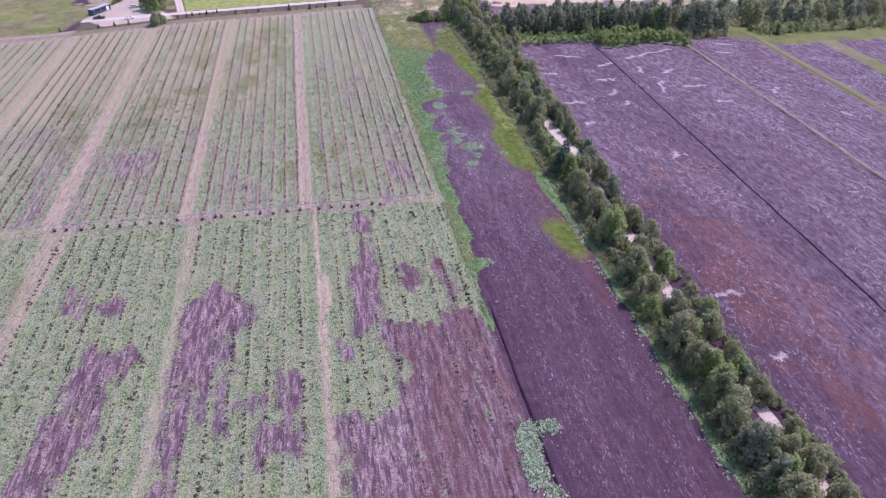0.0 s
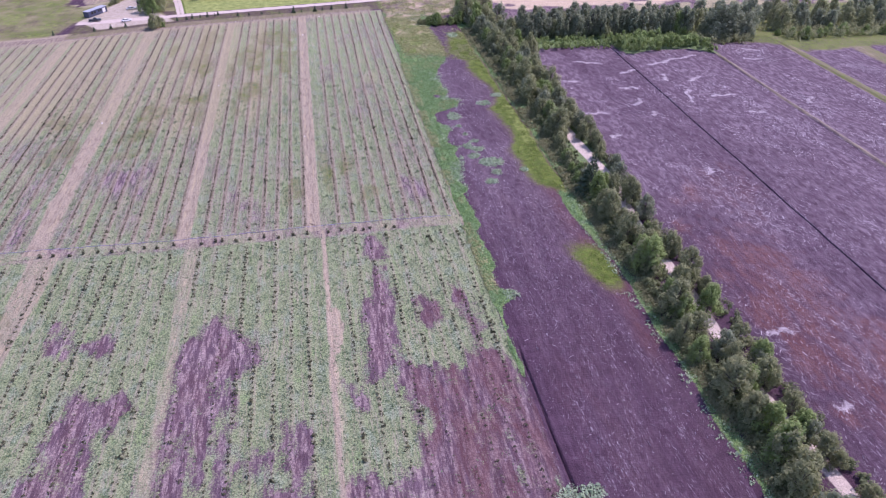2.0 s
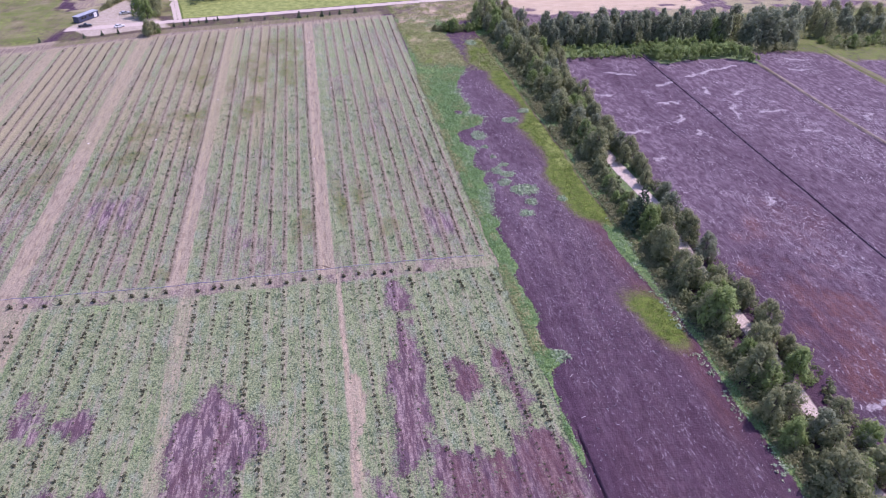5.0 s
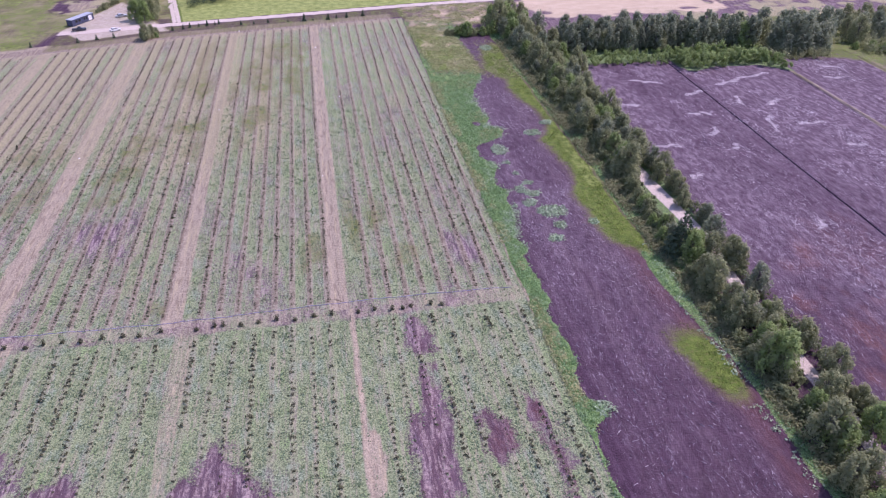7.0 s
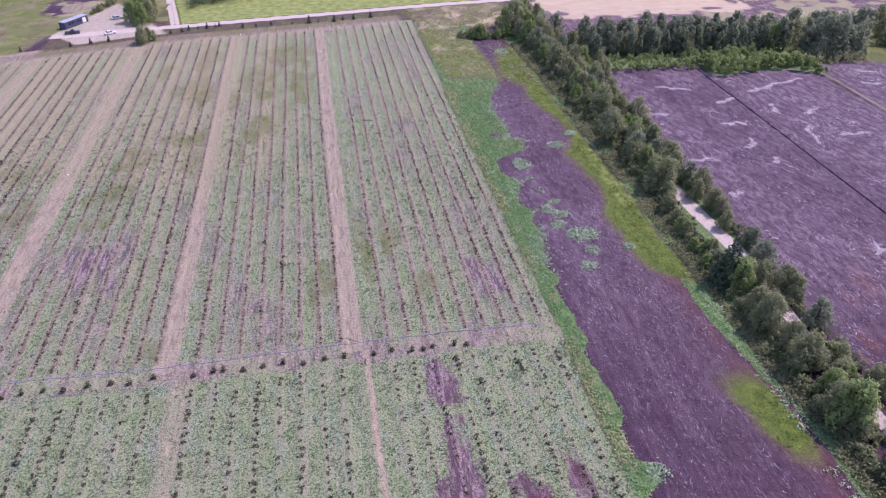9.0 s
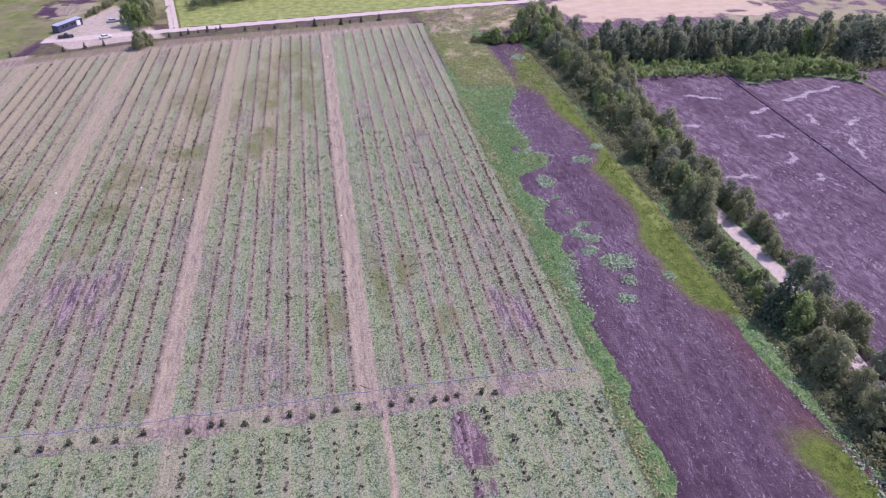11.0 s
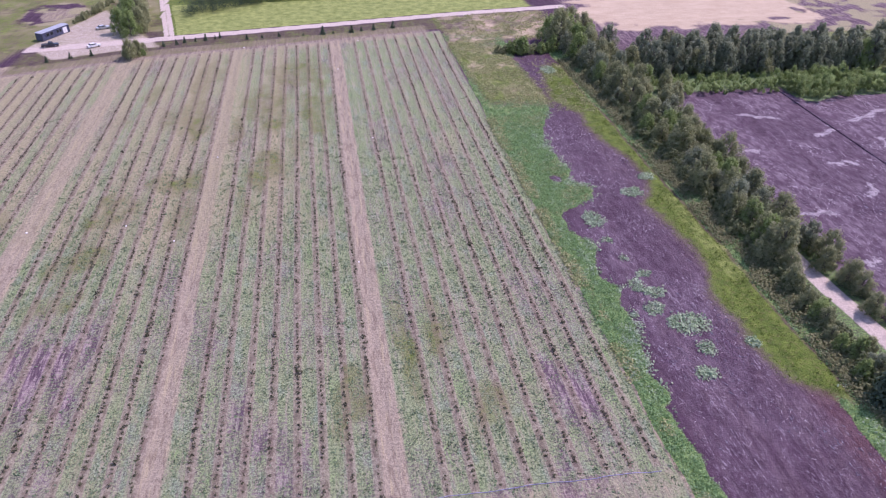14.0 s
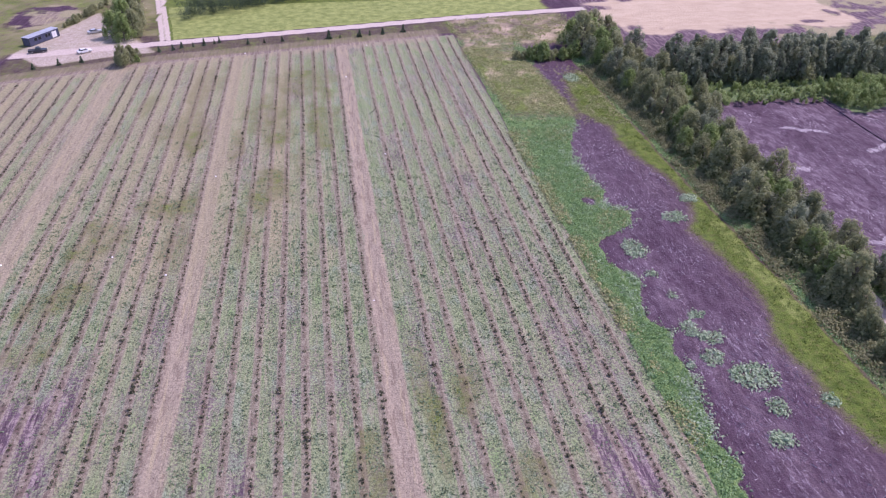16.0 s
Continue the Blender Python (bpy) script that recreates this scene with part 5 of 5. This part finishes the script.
def make_vehicle(name, label, paint, length, wide, kind):
    """A vehicle at the origin that points along +x: body, cabin, glass, wheels and lamps."""
    car = new(name)
    half = length / 2
    if kind == "pickup":
        lower = [(-half, 0.45), (-half, 1.02), (half * 0.30, 1.08), (half * 0.96, 1.0), (half, 0.80), (half, 0.42), (0, 0.32)]
        cabin = [(-half * 0.22, 1.05), (-half * 0.14, 1.78), (half * 0.20, 1.80), (half * 0.44, 1.06)]
    elif kind == "van":
        lower = [(-half, 0.40), (-half, 1.05), (half * 0.6, 1.05), (half * 0.97, 0.95), (half, 0.75), (half, 0.40), (0, 0.32)]
        cabin = [(-half * 0.99, 1.03), (-half * 0.97, 2.0), (half * 0.38, 2.02), (half * 0.72, 1.04)]
    else:
        lower = [(-half, 0.42), (-half * 0.99, 0.92), (-half * 0.70, 0.98), (half * 0.42, 0.95), (half * 0.95, 0.78), (half, 0.60), (half, 0.36), (0, 0.28)]
        cabin = [(-half * 0.74, 0.95), (-half * 0.46, 1.44), (half * 0.10, 1.47), (half * 0.46, 0.94)]
    part("body", profile(lower, wide, 0.95), paint, car)
    roof_top = max(z for _, z in cabin)
    base = min(z for _, z in cabin)
    part("cabin", profile(cabin, wide * 0.94, 0.82), paint, car)
    (x0, z0), (x1, z1), (x2, z2), (x3, z3) = cabin

    def pane(pname, corners):
        bm = bmesh.new()
        front = [bm.verts.new(c) for c in corners]
        face = bm.faces.new(front)
        made = bmesh.ops.extrude_face_region(bm, geom=[face])
        face.normal_update()
        push = face.normal * 0.02
        for v in made["geom"]:
            if isinstance(v, bmesh.types.BMVert):
                v.co += push
        bmesh.ops.recalc_face_normals(bm, faces=bm.faces)
        part(pname, bm, GLASS, car)

    w0, w1 = wide * 0.94 / 2, wide * 0.94 / 2 * 0.82
    low_k, high_k = 0.18, 0.86

    def at(k, xa, xb, side, za=base, zb=roof_top):
        return (xa + (xb - xa) * k, side * (w0 + (w1 - w0) * k + 0.015), za + (zb - za) * k)

    for side in (-1, 1):
        middle = (x1 + x2) / 2
        first = [at(low_k, x0, x1, side), at(high_k, x0, x1, side), (middle - 0.06, at(high_k, 0, 0, side)[1], at(high_k, 0, 0, side)[2]), (middle - 0.06, at(low_k, 0, 0, side)[1], at(low_k, 0, 0, side)[2])]
        second = [(middle + 0.06, first[3][1], first[3][2]), (middle + 0.06, first[2][1], first[2][2]), at(high_k, x3, x2, side), at(low_k, x3, x2, side)]
        for corners in (first, second):
            pane("side_window", corners if side < 0 else corners[::-1])
    for pname, xa, xb, out in (("windscreen", x3, x2, 0.02), ("rear_window", x0, x1, -0.02)):
        corners = []
        for k, s in ((low_k, -0.84), (low_k, 0.84), (high_k, 0.84), (high_k, -0.84)):
            corners.append((xa + (xb - xa) * k + out, s * (w0 + (w1 - w0) * k), base + (roof_top - base) * k + 0.01))
        pane(pname, corners if out > 0 else corners[::-1])
    radius = 0.37 if kind == "pickup" else 0.32
    for fx in (-0.60, 0.62):
        for side in (-1, 1):
            tyre = part("wheel", disc(radius, 0.22, (half * fx, side * (wide / 2 - 0.09), radius)), RUBBER, car)
            part("rim", disc(radius * 0.62, 0.03, (half * fx, side * (wide / 2 + 0.025), radius), 14), RIM_METAL, tyre)
    for side in (-1, 1):
        part("headlight", boxed((0.10, 0.34, 0.14), (half - 0.03, side * wide * 0.34, 0.70), 0.02), LAMP_GLASS, car)
        part("tail_light", boxed((0.08, 0.22, 0.20), (-half + 0.02, side * wide * 0.38, 0.82), 0.02), LAMP_RED, car)
    part("bumper", boxed((0.14, wide * 0.9, 0.18), (half - 0.01, 0, 0.44), 0.04), TRIM_DARK, car)
    part("bumper", boxed((0.14, wide * 0.9, 0.18), (-half + 0.01, 0, 0.48), 0.04), TRIM_DARK, car)
    if kind == "pickup":
        part("cargo_bed", boxed((half * 0.70, wide * 0.80, 0.06), (-half * 0.60, 0, 1.05), 0.01), TRIM_DARK, car, "dark lining of the open cargo bed")
        for side in (-1, 1):
            part("bed_rail", boxed((half * 0.74, 0.08, 0.10), (-half * 0.60, side * wide * 0.44, 1.08), 0.02), paint, car)
    return tagged(car, label, "truck" if kind == "pickup" else "van" if kind == "van" else "car")


def stand(thing, x, y, turn):
    thing.matrix_world = pose(x, y, float(height(x, y)) + 0.005, 0, 0, turn)


stand(make_vehicle("pickup_truck", "dark blue pickup truck parked beside the cabin", PAINT_DARK, 5.6, 1.95, "pickup"), -104.0, 206.6, 14)
stand(make_vehicle("car", "white hatchback parked on the gravel yard", PAINT_WHITE, 4.5, 1.8, "car"), -88.9, 204.4, 34)
stand(make_vehicle("car", "pale silver saloon parked on the yard", PAINT_SILVER, 4.9, 1.82, "car"), -90.4, 225.6, 30)
stand(make_vehicle("van", "dark van half hidden under the yard trees", PAINT_DARK, 4.8, 1.9, "van"), -87.4, 236.5, 60)


def make_cabin():
    """A long site cabin in blue-grey cladding, its long side towards -y."""
    cabin = new("site_cabin")
    long_, deep, high = 12.6, 2.9, 2.9
    part("wall", boxed((long_, deep, high - 0.25), (0, 0, (high - 0.25) / 2 + 0.15), 0.03), STEEL_BLUE, cabin)
    part("base_frame", boxed((long_ + 0.06, deep + 0.06, 0.18), (0, 0, 0.09), 0.02), TRIM_DARK, cabin)
    roof = part("roof", boxed((long_ + 0.30, deep + 0.34, 0.14), (0, 0, high - 0.03), 0.03), ROOF_PALE, cabin, "pale grey sheet roof")
    for k in range(17):
        part("roof_rib", boxed((0.06, deep + 0.30, 0.05), (-long_ / 2 + 0.35 + k * 0.745, 0, high + 0.06), 0.01), ROOF_PALE, roof)
    for sx in (-1, 1):
        for sy in (-1, 1):
            part("corner_post", boxed((0.16, 0.16, high - 0.3), (sx * long_ / 2, sy * deep / 2, high / 2), 0.02), TRIM_DARK, cabin)
    for x in (-3.6, -1.9, 1.0, 2.2):
        frame_ = part("window", boxed((1.30 if x < 0 else 0.95, 0.07, 1.05), (x, -deep / 2 - 0.02, 1.75), 0.02), TRIM_DARK, cabin)
        part("pane", boxed((1.14 if x < 0 else 0.8, 0.02, 0.88), (x, -deep / 2 - 0.062, 1.75)), GLASS, frame_)
    door = part("door", boxed((1.9, 0.08, 2.0), (4.3, -deep / 2 - 0.03, 1.30), 0.02), DOOR_WHITE, cabin, "white double door")
    part("handle", boxed((0.05, 0.06, 0.22), (4.38, -deep / 2 - 0.09, 1.25), 0.01), STEEL, door)
    for x in np.arange(-6.0, 6.1, 0.5):
        if all(abs(x - w) > 0.85 for w in (-3.6, -1.9, 1.0, 2.2)) and abs(x - 4.3) > 1.1:
            part("cladding_rib", boxed((0.10, 0.05, high - 0.5), (float(x), -deep / 2 - 0.02, high / 2), 0.01), STEEL_BLUE, cabin)
    return tagged(cabin, "long blue-grey site cabin with pale roof and white door", "cabin")


stand(make_cabin(), -106.2, 218.9, 60)

# irrigation hose along the cross path, its valve and loose things
def tube_object(name, points, radius, material):
    curve = bpy.data.curves.new(name, "CURVE")
    curve.dimensions = "3D"
    curve.bevel_depth, curve.bevel_resolution = radius, 2
    line = curve.splines.new("POLY")
    line.points.add(len(points) - 1)
    for p, q in zip(line.points, points):
        p.co = (*q, 1)
    curve.materials.append(material)
    return new(name, curve)


hose = [(x, 2.2 + 0.5 * math.sin(x * 0.07 + 1.2) + 0.12 * math.sin(x * 0.5), 0.0) for x in np.arange(-118, 34.1, 0.8)]
hose = [(x, y, float(height(x, y)) + 0.06) for x, y, _ in hose]
tagged(tube_object("irrigation_hose", hose, 0.045, HOSE_BLUE), "blue irrigation hose lying along the cross path", "hose")
valve = new("irrigation_valve")
part("post", boxed((0.10, 0.10, 1.2), (0, 0, 0.5), 0.01), STEEL, valve)
part("cap", boxed((0.22, 0.22, 0.10), (0, 0, 1.14), 0.02), TRIM_DARK, valve)
part("outlet", boxed((0.12, 0.9, 0.12), (0, 0.4, 0.25), 0.02), STEEL, valve)
valve.matrix_world = pose(-2.1, -3.4, float(height(-2.1, -3.4)))
tagged(valve, "grey irrigation valve post beside the hose", "valve post")
for x, y, turn in ((-4.2, 3.6, -35),):
    plank = new("plank", None)
    part("board", boxed((2.4, 0.28, 0.09), (0, 0, 0.05), 0.01), PLANK, plank)
    plank.matrix_world = pose(x, y, float(height(x, y)) + 0.02, 0, 0, turn)
    tagged(plank, "old brown plank lying by the hose", "plank")
for k, (x, y, s) in enumerate(((-38.0, 111.5, .45), (-75.0, 81.5, .5), (-54.6, 81.0, .4), (-43.5, 73.5, .4), (-4.2, 171, .5), (-36.5, 197, .5), (4.5, 200, .5), (2.6, 117, .4), (-5.4, 60, .35))):
    bm = bmesh.new()
    bmesh.ops.create_icosphere(bm, subdivisions=2, radius=0.5 * s)
    for v in bm.verts:
        v.co *= 1 + 0.35 * (noise.noise(v.co * 2.2 + Vector((k * 3.1, 0, 0))))
        v.co.z *= 0.6
    me = bpy.data.meshes.new("stone")
    bm.to_mesh(me)
    bm.free()
    me.materials.append(STONE_WHITE)
    stone = new("stone", me)
    stone.matrix_world = pose(x, y, float(height(x, y)) + 0.12 * s)
    tagged(stone, "small white stone lying in the dry lane", "stone", "white stones")
